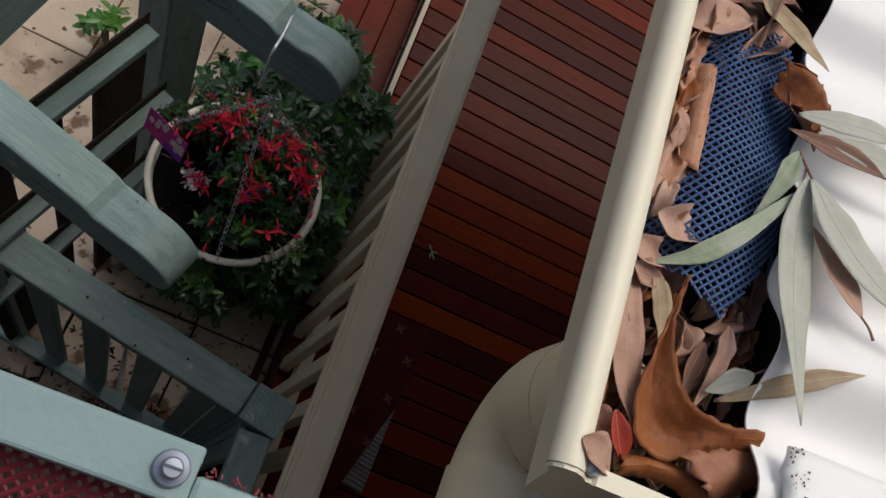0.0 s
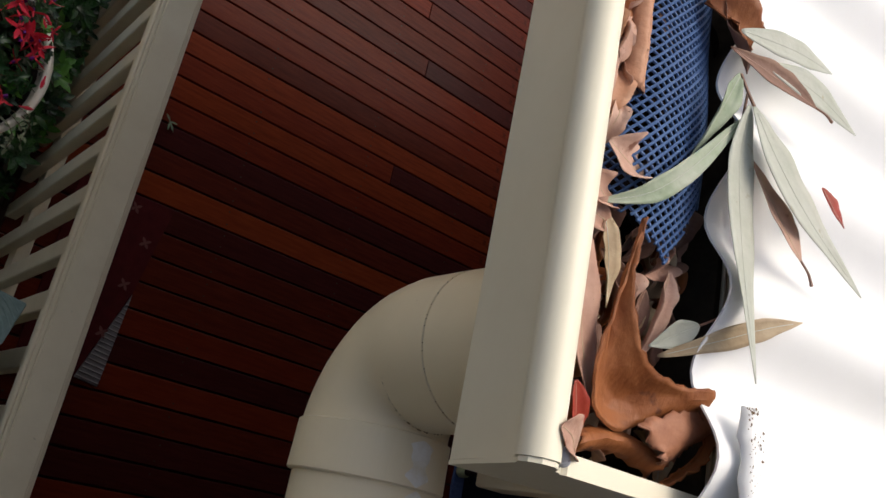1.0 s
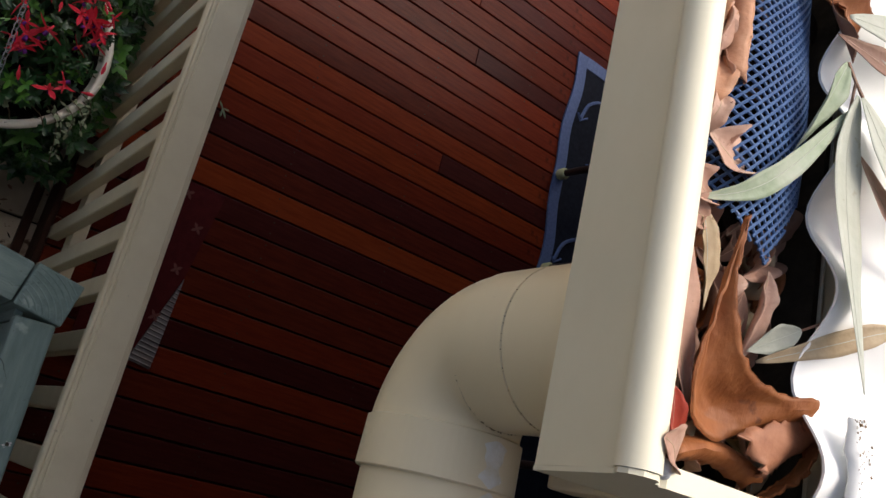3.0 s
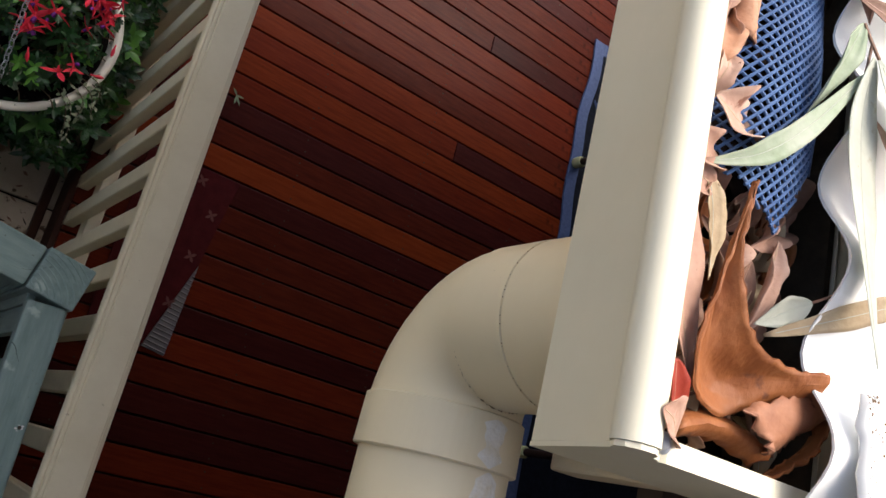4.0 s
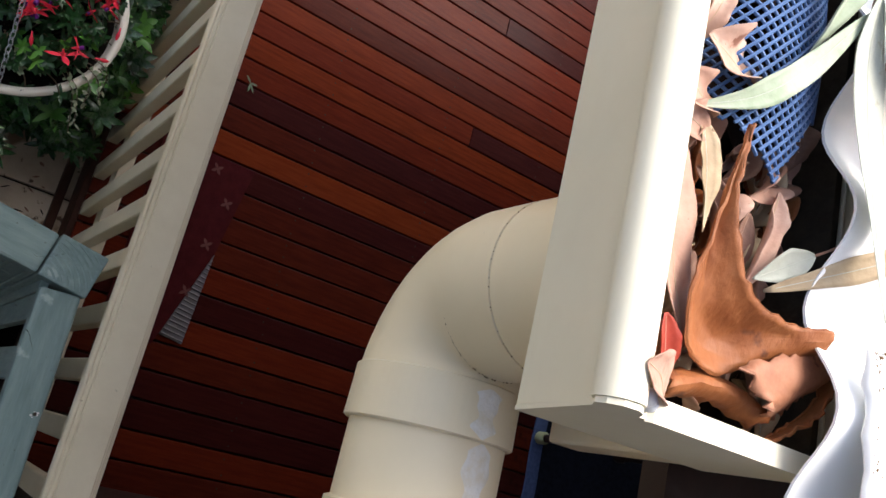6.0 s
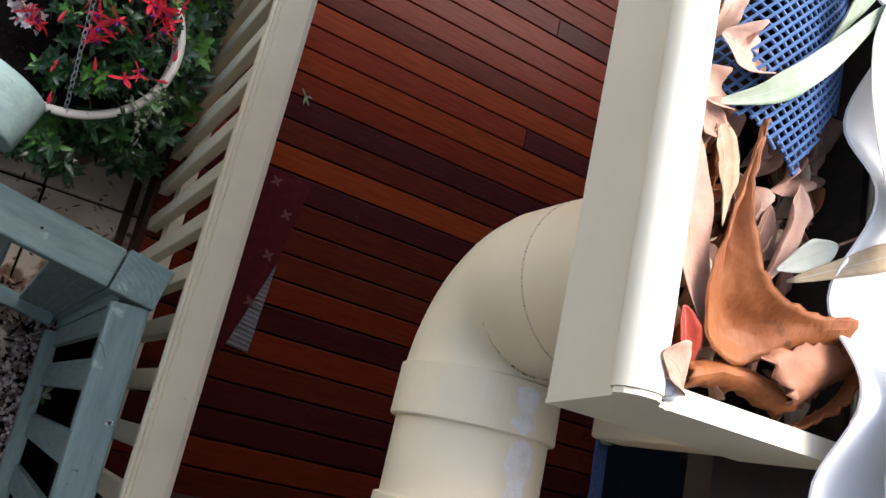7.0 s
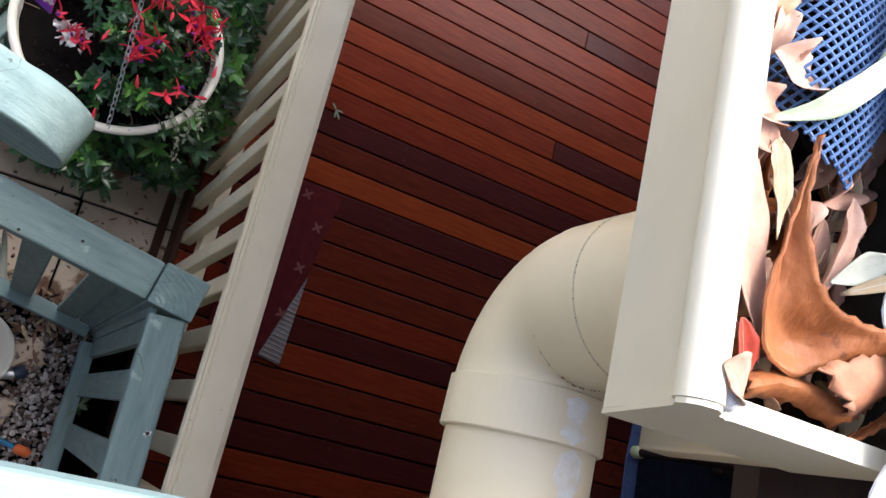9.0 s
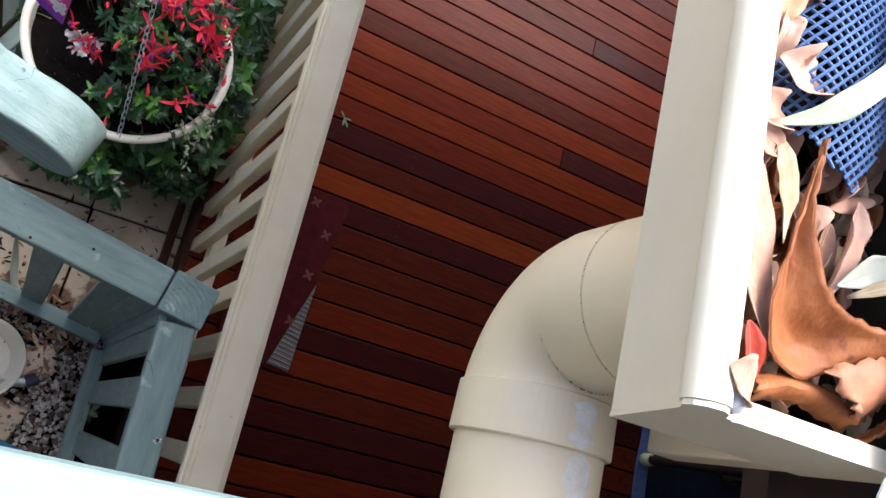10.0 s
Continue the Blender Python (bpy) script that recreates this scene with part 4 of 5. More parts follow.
for y0 in (1.595, 0.93):
    bm = bmesh.new()
    c = Vector((2.11, y0, 0.012))
    tube([c + Vector((-.09, -.03, 0)), c + Vector((.03, -.01, 0)), c + Vector((0.13, .02, 0))], 0.006, 5, bm)
    tube([c + Vector((0, 0, 0)), c + Vector((-0.05, 0.26, 0))], 0.007, 5, bm)
    tube([c + Vector((0.035, 0, 0)), c + Vector((-0.015, 0.26, 0))], 0.004, 5, bm)
    tube(bez([c + Vector((-.17, .16, 0)), c + Vector((-.13, .25, 0)), c + Vector((-.03, .30, 0)), c + Vector((.08, .27, 0)), c + Vector((.15, .17, 0))], 14), 0.008, 5, bm)
    tube([c + Vector((-.19, .18, 0)), c + Vector((-.17, .15, 0)), c + Vector((-.13, .18, 0))], 0.005, 5, bm)
    tube([c + Vector((.13, .21, 0)), c + Vector((.15, .165, 0)), c + Vector((.18, .20, 0))], 0.005, 5, bm)
    part("anchor", bm, BORDER, rug, "woven pale blue anchor motif")

def chair(y, sx):
    ch = thing("dining_chair", "dark stained wooden chair with pale rubber feet on the rug", "chair", "chairs on the rug", m=pose(1.888, y, 0.012, 0, 0, sx))
    for (x, yy) in ((0, -0.21), (0, 0.21), (0.42, -0.19), (0.42, 0.19)):
        h = 0.44 if x == 0 else 0.88
        lg = part("leg", tube([(x + (0.05 if x == 0 else -.02), yy, h), (x, yy, 0.035)], [0.019, 0.015], 12), DARKWOOD, ch, smooth=True)
        bm = lathe([(0.0, 0.0), (0.020, 0.0), (0.0235, 0.006), (0.0235, 0.036), (0.019, 0.042), (0.014, 0.042)], 16, centre=(x, yy, 0))
        part("foot", bm, CAPRUB if x == 0 else DARKWOOD, lg, "pale yellow rubber foot" if x == 0 else "dark wooden foot", smooth=True)
    part("seat", box(0.03, 0.46, -0.22, 0.22, 0.425, 0.455, 0.008), DARKWOOD, ch)
    part("stretcher", tube([(0.01, -0.205, 0.20), (0.41, -0.19, 0.20)], 0.010, 10), DARKWOOD, ch)
    part("stretcher", tube([(0.01, 0.205, 0.20), (0.41, 0.19, 0.20)], 0.010, 10), DARKWOOD, ch)
    part("backrest", box(0.415, 0.435, -0.20, 0.20, 0.62, 0.86, 0.006), DARKWOOD, ch)

chair(1.243, 2)
chair(0.462, 0)

twig = thing("leaf_sprig", "small dry sprig of leaves lying on the deck", "leaf")
bm = bmesh.new()
c = Vector((0.458, 1.034, 0.006))
for (dx, dy, L) in ((.03, -.05, .034), (.05, .0, .024), (-.03, .03, .026), (.0, -.06, .030)):
    leaf_into(bm, c, Vector((dx, dy, 0.01)), Vector((0, 0, 1)), L, 0.007, 0.1, 0.3)
part("leaves", bm, SEEDLEAF, twig)

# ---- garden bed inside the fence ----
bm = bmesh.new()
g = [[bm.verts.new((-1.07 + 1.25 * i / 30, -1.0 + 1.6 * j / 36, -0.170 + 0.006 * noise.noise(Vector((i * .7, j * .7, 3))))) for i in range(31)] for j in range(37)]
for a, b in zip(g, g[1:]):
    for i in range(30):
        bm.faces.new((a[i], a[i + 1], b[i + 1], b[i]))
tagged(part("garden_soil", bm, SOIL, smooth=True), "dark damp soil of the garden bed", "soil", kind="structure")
rng = random.Random(21)
bm = bmesh.new()
for i in range(14000):
    x, y = rng.uniform(-0.92, 0.0), rng.uniform(-0.77, 0.20)
    dens = 1.0 if x > -0.17 else 0.55
    if rng.random() > dens:
        continue
    s = rng.uniform(0.004, 0.0098)
    m = pose(x, y, -0.158 + rng.uniform(0, .008), rng.uniform(0, 360), rng.uniform(0, 360), rng.uniform(0, 360)) @ Matrix.Diagonal((s * rng.uniform(.8, 1.4), s, s * rng.uniform(.5, .9), 1))
    ico(bm, 1.0, m)
me = bpy.data.meshes.new("pebbles")
bm.to_mesh(me)
bm.free()
nt = PEBBLE.node_tree
geo = nt.nodes.new("ShaderNodeNewGeometry")
mixn = [n for n in nt.nodes if n.type == "VALTORGB"][0]
nt.links.new(geo.outputs["Random Per Island"], mixn.inputs[0])
me.materials.append(PEBBLE)
me.polygons.foreach_set("use_smooth", [True] * len(me.polygons))
tagged(new("pebbles", me), "white grey and black river pebbles round the fence", "pebbles", kind="stuff")

for (x, y, w, h, a) in ((-0.185, 0.075, 0.10, 0.085, 20), (-0.215, -0.09, 0.09, 0.10, -8), (-0.36, 0.02, 0.16, 0.12, 12), (-0.40, -0.22, 0.17, 0.16, 30), (-0.18, -0.30, 0.10, 0.11, 5)):
    bm = box(-w / 2, w / 2, -h / 2, h / 2, -0.175, -0.146, 0.006)
    for v in bm.verts:
        v.co.x += 0.016 * noise.noise(Vector((v.co.x * 9 + x * 50, v.co.y * 9, 1)))
        v.co.y += 0.016 * noise.noise(Vector((v.co.x * 9, v.co.y * 9 + y * 50, 5)))
    ob = part("flat_stone", bm, PAVER)
    ob.matrix_world = pose(x + 0.032, y - 0.017, 0, 0, 0, a)
    tagged(ob, "flat tan sandstone piece set in the pebbles", "stone", "stones in the garden bed")

bm = bmesh.new()
for i in range(240):
    x = rng.choice([rng.uniform(-0.6, -0.06), rng.uniform(-0.35, -0.06)])
    y = 0.200 - 0.19 * (x - .05) - abs(rng.gauss(0.03, 0.07))
    a = rng.uniform(0, 6.28)
    leaf_into(bm, Vector((x, y, -0.146 + rng.uniform(0, .012))), Vector((math.cos(a), math.sin(a), rng.uniform(-.1, .5))), Vector((0, 0, 1)), rng.uniform(.015, .045), rng.uniform(.006, .013), rng.uniform(-.3, .4), 0.35, rng.choice([0, 0, 1, 2]))
for i in range(150):
    x, y = rng.uniform(-0.75, 0.05), 0.27 + abs(rng.gauss(0, 0.16))
    a = rng.uniform(0, 6.28)
    leaf_into(bm, Vector((x, y, -0.146 + rng.uniform(0, .003))), Vector((math.cos(a), math.sin(a), rng.uniform(-.05, .15))), Vector((0, 0, 1)), rng.uniform(.008, .028), rng.uniform(.004, .010), rng.uniform(-.1, .2), 0.3, rng.choice([0, 0, 2, 2]))
tagged(part("leaf_litter", bm, [GUMBROWN, GUMTAN, DARKLEAF_SHADE]), "dry brown leaf litter along the fence", "leaf litter", kind="stuff")

bowl = thing("pet_bowl", "white plastic bowl on the stones", "bowl")
bm = lathe([(0.0, -0.135), (0.075, -0.135), (0.095, -0.100), (0.104, -0.072), (0.111, -0.070), (0.112, -0.074), (0.102, -0.105), (0.085, -0.146), (0.0, -0.146)], 40, centre=(-0.286, 0.031, 0))
part("bowl", bm, WHITE, bowl, smooth=True)
tap = thing("hose_connector", "grey and navy hose connector beside the bowl", "hose connector")
part("collar", tube([(-0.1930, -0.0050, -0.125), (-0.1580, 0.0010, -0.125)], 0.014, 14), GALV, tap, "grey threaded collar", smooth=True)
part("nozzle", tube([(-0.1580, 0.0010, -0.120), (-0.1400, 0.0130, -0.120), (-0.1330, 0.0190, -0.120)], [0.017, 0.019, 0.013], 14), NAVYPLAST, tap, "navy plastic nut", smooth=True)
part("spigot", tube([(-0.2280, -0.0220, -0.115), (-0.1930, -0.0050, -0.122)], 0.008, 10), GALV, tap, smooth=True)
hose = thing("garden_hose", "blue garden hose with an orange fitting", "hose")
part("tube", tube(bez([(-0.5880, -0.1170, -0.135), (-0.3180, -0.1320, -0.134), (-0.1680, -0.1650, -0.134), (-0.0930, -0.1830, -0.134)], 24), 0.0075, 10), HOSEBLUE, hose, smooth=True)
part("fitting", tube([(-0.0960, -0.1820, -0.134), (-0.0900, -0.1840, -0.134), (-0.0630, -0.1900, -0.134), (-0.0530, -0.1930, -0.134)], [0.008, 0.013, 0.013, 0.009], 14), ORANGE, hose, "orange fitting", smooth=True)
gum_leaf_pale = thing("strap_leaf", "pale dry strap leaf leaning on the fence pickets", "leaf")
bm = bmesh.new()
rows = []
for q in bez([(-0.305, 0.354, 0.02), (-0.292, 0.314, -0.08), (-0.270, 0.246, -0.13), (-0.232, 0.214, -0.14), (-0.192, 0.203, -0.12)], 16):
    k = len(rows) / 15
    w = 0.010 * math.sin(math.pi * (0.08 + 0.86 * k))
    rows.append([bm.verts.new(q + Vector((w, 0.3 * w, 0))), bm.verts.new(q + Vector((0, 0, -0.002))), bm.verts.new(q - Vector((w, 0.3 * w, 0)))])
for a, b in zip(rows, rows[1:]):
    for j in (0, 1):
        bm.faces.new((a[j], a[j + 1], b[j + 1], b[j])).smooth = True
part("blade", bm, GUMPALE, gum_leaf_pale).modifiers.new("thickness", "SOLIDIFY").thickness = 0.0006
weed = thing("seedling", "small pale green seedling growing through the fence", "plant")
bm = bmesh.new()
for k in range(8):
    a = k * 0.85
    leaf_into(bm, Vector((0.018, -0.036, -0.09)), Vector((math.cos(a), math.sin(a), rng.uniform(.1, .7))), Vector((0, 0, 1)), rng.uniform(.025, .048), .014, .3, .25, k % 2)
part("leaves", bm, [SHRUB, SEEDLEAF], weed)
part("stem", tube([(0.018, -0.036, -0.18), (0.018, -0.036, -0.09)], 0.002, 5), STEM, weed)

# ---- ladder head in the foreground ----
ladder = thing("ladder_head", "mint painted ladder top with red mesh tray", "ladder", m=pose(0.0025, 0.0048, 0))
part("front_bar", box(-0.60, -0.1705, -0.0755, -0.0590, 2.288, 2.300, 0.0012), MINT, ladder)
part("bar_end", box(-0.1705, -0.100, -0.0765, -0.0660, 2.286, 2.2975, 0.002), MINT, ladder)
part("back_bar", box(-0.60, -0.100, -0.40, -0.385, 2.288, 2.300, 0.0012), MINT, ladder)
bm = lathe([(0.0, 2.3005), (0.0048, 2.3005), (0.0051, 2.3012), (0.0046, 2.3022), (0.0031, 2.3028), (0.0029, 2.3052), (0.0024, 2.3060), (0.0, 2.3062)], 28, centre=(-0.1775, -0.0672, 0))
sc = part("screw", bm, SILVER, ladder, "zinc flange screw", smooth=True)
part("slot", box(-0.1800, -0.1750, -0.0676, -0.0668, 2.30615, 2.3064), SLOTGREY, sc, "screw slot")
bm = bmesh.new()
for fam in (1, -1):
    for k in range(-90, 210):
        x0 = -0.60 + k * 0.0044
        pts = []
        for i in range(15):
            y = -0.074 - 0.32 * i / 14
            x = x0 + fam * 1.1 * (0.074 + y)
            if -0.60 < x < -0.105:
                pts.append(Vector((x, y, 2.2885 - 0.010 * math.sin(min(1, i / 3) * 1.57) + 0.0003 * fam)))
        if len(pts) > 1:
            tube(pts, 0.00085, 6, bm, cap=False)
part("mesh_tray", bm, REDMESH, ladder, "red plastic diamond mesh")
# black plate added to darken the mesh holes and stop sky light
part("tray_floor", box(-0.60, -0.105, -0.385, -0.074, 2.235, 2.240), GRIME_SHADE, ladder, "black plate added under the mesh to darken its holes")
bm = bmesh.new()
for k in range(40):
    x = -0.168 + 0.06 * rng.random()
    y = -0.0655 + rng.uniform(-.0008, .0012)
    tube([(x, y, 2.2970), (x + rng.uniform(-.0015, .0015), y + rng.uniform(.0002, .0018), 2.2970 + rng.uniform(-.0005, .0008))], 0.0004, 4, bm)
part("frayed_mesh", bm, REDMESH, ladder, "frayed ends of red mesh")
for x in (-0.58, -0.13):
    part("stile", box(x - 0.02, x + 0.02, -0.40, -0.375, -0.18, 2.288, 0.002), MINT, ladder)
    part("stile", box(x - 0.02, x + 0.02, -0.62, -0.595, -0.18, 2.2, 0.002), MINT, ladder)
    part("side_bar", box(x - 0.008, x + 0.008, -0.62, -0.0755, 2.262, 2.2875, 0.001), MINT, ladder)

# ---- what lies in the gutter ----
GG = "leaves in the gutter"


def gum_leaf(label, pts, width, material, cup=0.25, twist=0.0, stalk=0.0, wave=0.0, up=(0, 0, 1), blunt=0.9, lean=0.0, name="gum_leaf", group=GG):
    """A long narrow leaf through the points, cupped across, with a raised midrib and an optional dark stalk at its end."""
    root = thing(name, label, "leaf", group)
    c = bez(pts, 22)
    bm = bmesh.new()
    rows = []
    nv = 6
    for i, p in enumerate(c):
        f = i / (len(c) - 1)
        d = (c[min(i + 1, len(c) - 1)] - c[max(i - 1, 0)]).normalized()
        u = Vector(up)
        s = d.cross(u).normalized()
        nn = s.cross(d)
        a = lean + twist * (f - 0.3)
        s, nn = s * math.cos(a) + nn * math.sin(a), nn * math.cos(a) - s * math.sin(a)
        w = width * 0.73 * max(0.03, math.sin(math.pi * min(1.0, 0.04 + 0.95 * f ** blunt)) ** 1.05) * (1 + 0.03 * math.sin(i * 1.1) + 0.10 * noise.noise(c[0] * 90 + Vector((i * 0.22, 0, 0))))
        row = []
        for j in range(nv + 1):
            v = 2 * j / nv - 1
            h = cup * w * (v * v) * (1 + 0.5 * noise.noise(c[0] * 70 + Vector((0, i * 0.3, v * 0.5)))) + (0.0002 if j == nv // 2 else 0) + wave * w * math.sin(f * 9 + v) * abs(v)
            row.append(bm.verts.new(p + s * (w * v) + nn * h))
        rows.append(row)
    for a, b in zip(rows, rows[1:]):
        for j in range(nv):
            bm.faces.new((a[j], a[j + 1], b[j + 1], b[j]))
    bl = part("blade", bm, material, root, smooth=True)
    sol = bl.modifiers.new("thickness", "SOLIDIFY")
    sol.thickness = 0.0003
    vein = {GUMGREEN: GUMPALE, GUMPALE: GUMPALE, GUMPINK: GUMTAN, GUMTAN: GUMPALE}.get(material, GUMPINK)
    part("midrib", tube([q + Vector((0, 0, 0.0002)) for q in c[1:-2]], 0.00020, 4), vein, root, "thin raised midrib", smooth=True)
    if stalk:
        d = (c[0] - c[1]).normalized()
        e = c[0] + d * stalk + Vector((0, 0, -0.001))
        part("stalk", tube(bez([c[0], c[0].lerp(e, .5) + Vector((0, 0, .001)), e], 6), [.0006, .0006, .0006, .0007, .0007, .0009], 5), GUMBROWN, root, "dark leaf stalk")
    return root


gum_leaf("pale green gum leaf lying across the blue mesh", [(0.072, 0.183, 2.2265), (0.046, 0.147, 2.2195), (0.027, 0.127, 2.2115), (0.006, 0.116, 2.2005)], 0.0078, GUMGREEN, 0.2, 0.3, wave=.06)
gum_leaf("long bleached gum leaf draped over the roof edge", [(0.072, 0.190, 2.2300), (0.073, 0.158, 2.2260), (0.077, 0.110, 2.2290), (0.086, 0.056, 2.2340)], 0.0150, GUMPALE, 0.12, 0.2, wave=.05)
gum_leaf("broad bleached gum leaf lying on the roof sheet", [(0.074, 0.190, 2.2310), (0.088, 0.167, 2.2360), (0.112, 0.142, 2.2420), (0.160, 0.120, 2.2450)], 0.0160, GUMPALE, 0.12, 0.1, wave=.05)
gum_leaf("small green gum leaf hanging at the mesh edge", [(0.067, 0.206, 2.2270), (0.060, 0.185, 2.2230), (0.051, 0.156, 2.2140)], 0.0085, GUMGREEN, 0.5, 1.0)
gum_leaf("dry brown gum leaf with a dark stalk on the roof", [(0.108, 0.121, 2.2400), (0.097, 0.138, 2.2350), (0.082, 0.166, 2.2270)], 0.0105, GUMPINK, 0.3, 0.2, stalk=0.013)
gum_leaf("greyish brown gum leaf with a dark stalk on the roof", [(0.108, 0.203, 2.2440), (0.086, 0.211, 2.2350), (0.058, 0.217, 2.2260)], 0.0095, GUMBROWN, 0.4, 0.3, stalk=0.012)
gum_leaf("bleached gum leaf lying flat on the roof", [(0.060, 0.226, 2.2300), (0.095, 0.231, 2.2390), (0.132, 0.238, 2.2400)], 0.0100, GUMPALE, 0.1, 0.1)
gum_leaf("bleached gum leaf lying flat on the roof", [(0.080, 0.217, 2.2330), (0.110, 0.214, 2.2420), (0.150, 0.208, 2.2450)], 0.0120, GUMPALE, 0.1, 0.1)
gum_leaf("tan gum leaf reaching from the gutter on to the roof", [(0.062, 0.063, 2.1990), (0.083, 0.076, 2.2190), (0.100, 0.086, 2.2300), (0.118, 0.094, 2.2370)], 0.0072, GUMTAN, 0.3, 0.4)
gum_leaf("small pale gum leaf with a thin stalk", [(0.073, 0.080, 2.2120), (0.066, 0.074, 2.2050), (0.056, 0.066, 2.1980)], 0.0085, GUMPALE, 0.3, 0.4, stalk=0.014)
gum_leaf("long dry pink gum leaf along the gutter's lip", [(0.004, 0.108, 2.1960), (0.004, 0.082, 2.2000), (0.010, 0.056, 2.1990), (0.022, 0.040, 2.1950), (0.029, 0.026, 2.1920)], 0.0125, GUMPINK, 0.25, 0.5, blunt=.75)
gum_leaf("narrow tan gum leaf lying in the gutter", [(0.014, 0.115, 2.1990), (0.021, 0.098, 2.1980), (0.030, 0.076, 2.1930)], 0.0085, GUMTAN, 0.5, 0.3)
gum_leaf("thin pale pink gum leaf standing in the litter", [(0.062, 0.104, 2.2010), (0.059, 0.084, 2.1990), (0.055, 0.055, 2.1910)], 0.0072, GUMPINK, 0.9, 0.4)
gum_leaf("dark purplish gum leaf in the litter", [(0.052, 0.092, 2.1960), (0.050, 0.075, 2.1920), (0.049, 0.056, 2.1850)], 0.0080, GUMBROWN, 0.6, 0.6)
gum_leaf("dry red gum leaf at the gutter's end", [(0.008, 0.037, 2.2010), (0.016, 0.026, 2.1960), (0.027, 0.015, 2.1880)], 0.0085, GUMRED, 0.5, 0.4)
gum_leaf("broken pink leaf scrap on the gutter's lip", [(-0.013, 0.014, 2.2160), (-0.002, 0.012, 2.2120), (0.012, 0.006, 2.2020)], 0.0110, GUMPINK, 0.4, 0.6)
gum_leaf("crumpled pink gum leaf on the mesh edge", [(0.004, 0.144, 2.2050), (0.017, 0.139, 2.2060), (0.033, 0.137, 2.2030)], 0.0150, GUMPINK, 0.6, 0.9, wave=.3)
gum_leaf("crumpled pink gum leaf by the gutter's lip", [(-0.003, 0.128, 2.2020), (0.006, 0.120, 2.2030), (0.020, 0.118, 2.1990)], 0.0110, GUMPINK, 0.5, 0.8, wave=.3)
gum_leaf("crumpled pink gum leaf by the gutter's lip", [(-0.002, 0.112, 2.2010), (0.008, 0.110, 2.2010), (0.020, 0.112, 2.1970)], 0.0090, GUMPINK, 0.5, -0.8, wave=.3)
gum_leaf("broad tan gum leaf over the blue mesh", [(-0.006, 0.268, 2.2040), (0.012, 0.276, 2.2100), (0.036, 0.292, 2.2080)], 0.0170, GUMPINK, 0.7, 0.5, wave=.15)
gum_leaf("pale gum leaf lying towards the roof", [(0.030, 0.310, 2.2140), (0.050, 0.288, 2.2200), (0.078, 0.268, 2.2270)], 0.0120, GUMTAN, 0.4, 0.3)
gum_leaf("brown gum leaf at the roof edge", [(0.058, 0.262, 2.2160), (0.072, 0.232, 2.2190), (0.080, 0.215, 2.2220)], 0.0120, GUMBROWN, 0.7, 0.8, wave=.2)
gum_leaf("small dry red leaf on the roof", [(0.118, 0.163, 2.2440), (0.128, 0.155, 2.2450), (0.140, 0.150, 2.2450)], 0.0060, GUMRED, 0.4, 0.4)
for k in range(14):
    r = random.Random(100 + k)
    y = 0.27 + 0.028 * k + r.uniform(-.01, .01)
    x = r.uniform(0.0, 0.07)
    a = r.uniform(-1.2, 1.2)
    L = r.uniform(0.035, 0.07)
    gum_leaf("dry curled gum leaf in the gutter", [(x, y, 2.196 + r.uniform(0, .012)), (x + L * .5 * math.sin(a), y + L * .5 * math.cos(a), 2.203 + r.uniform(0, .01)), (min(.095, x + L * math.sin(a)), y + L * math.cos(a), 2.198 + r.uniform(0, .012))],
             r.uniform(.007, .016), r.choice([GUMPINK, BARK, GUMBROWN, GUMPINK]), r.uniform(.4, 1.3), r.uniform(-1, 1), wave=.15)
for (x0, y0, z0, x1, y1, z1, w, mt) in ((-0.004, 0.070, 2.186, 0.004, 0.045, 2.184, .010, GUMPINK), (-0.006, 0.055, 2.190, 0.003, 0.028, 2.186, .009, BARK), (0.0, 0.040, 2.190, 0.010, 0.018, 2.186, .010, GUMPINK),
                                        (0.066, 0.112, 2.190, 0.050, 0.098, 2.196, .011, GUMPINK), (0.075, 0.118, 2.186, 0.060, 0.106, 2.193, .012, GUMBROWN), (0.044, 0.100, 2.190, 0.040, 0.080, 2.188, .010, GUMPINK),
                                        (0.035, 0.098, 2.188, 0.042, 0.072, 2.184, .011, GUMBROWN), (0.068, 0.090, 2.186, 0.052, 0.070, 2.188, .009, GUMTAN), (0.022, 0.068, 2.180, 0.034, 0.048, 2.178, .013, GUMBROWN),
                                        (-0.004, 0.092, 2.190, 0.002, 0.068, 2.192, .009, GUMBROWN), (0.004, 0.176, 2.196, -0.002, 0.150, 2.194, .010, BARK), (0.000, 0.205, 2.197, 0.006, 0.178, 2.197, .010, GUMPINK),
                                        (0.004, 0.235, 2.200, 0.000, 0.205, 2.199, .012, BARK), (0.082, 0.150, 2.190, 0.078, 0.120, 2.186, .010, GUMBROWN), (0.030, 0.030, 2.180, 0.052, 0.012, 2.178, .014, GUMBROWN)):
    gum_leaf("small curled dry leaf in the gutter litter", [(x0, y0, z0), ((x0 + x1) / 2, (y0 + y1) / 2, (z0 + z1) / 2 + 0.004), (x1, y1, z1)], w * 0.8, mt, 1.1, 0.9, wave=.3)

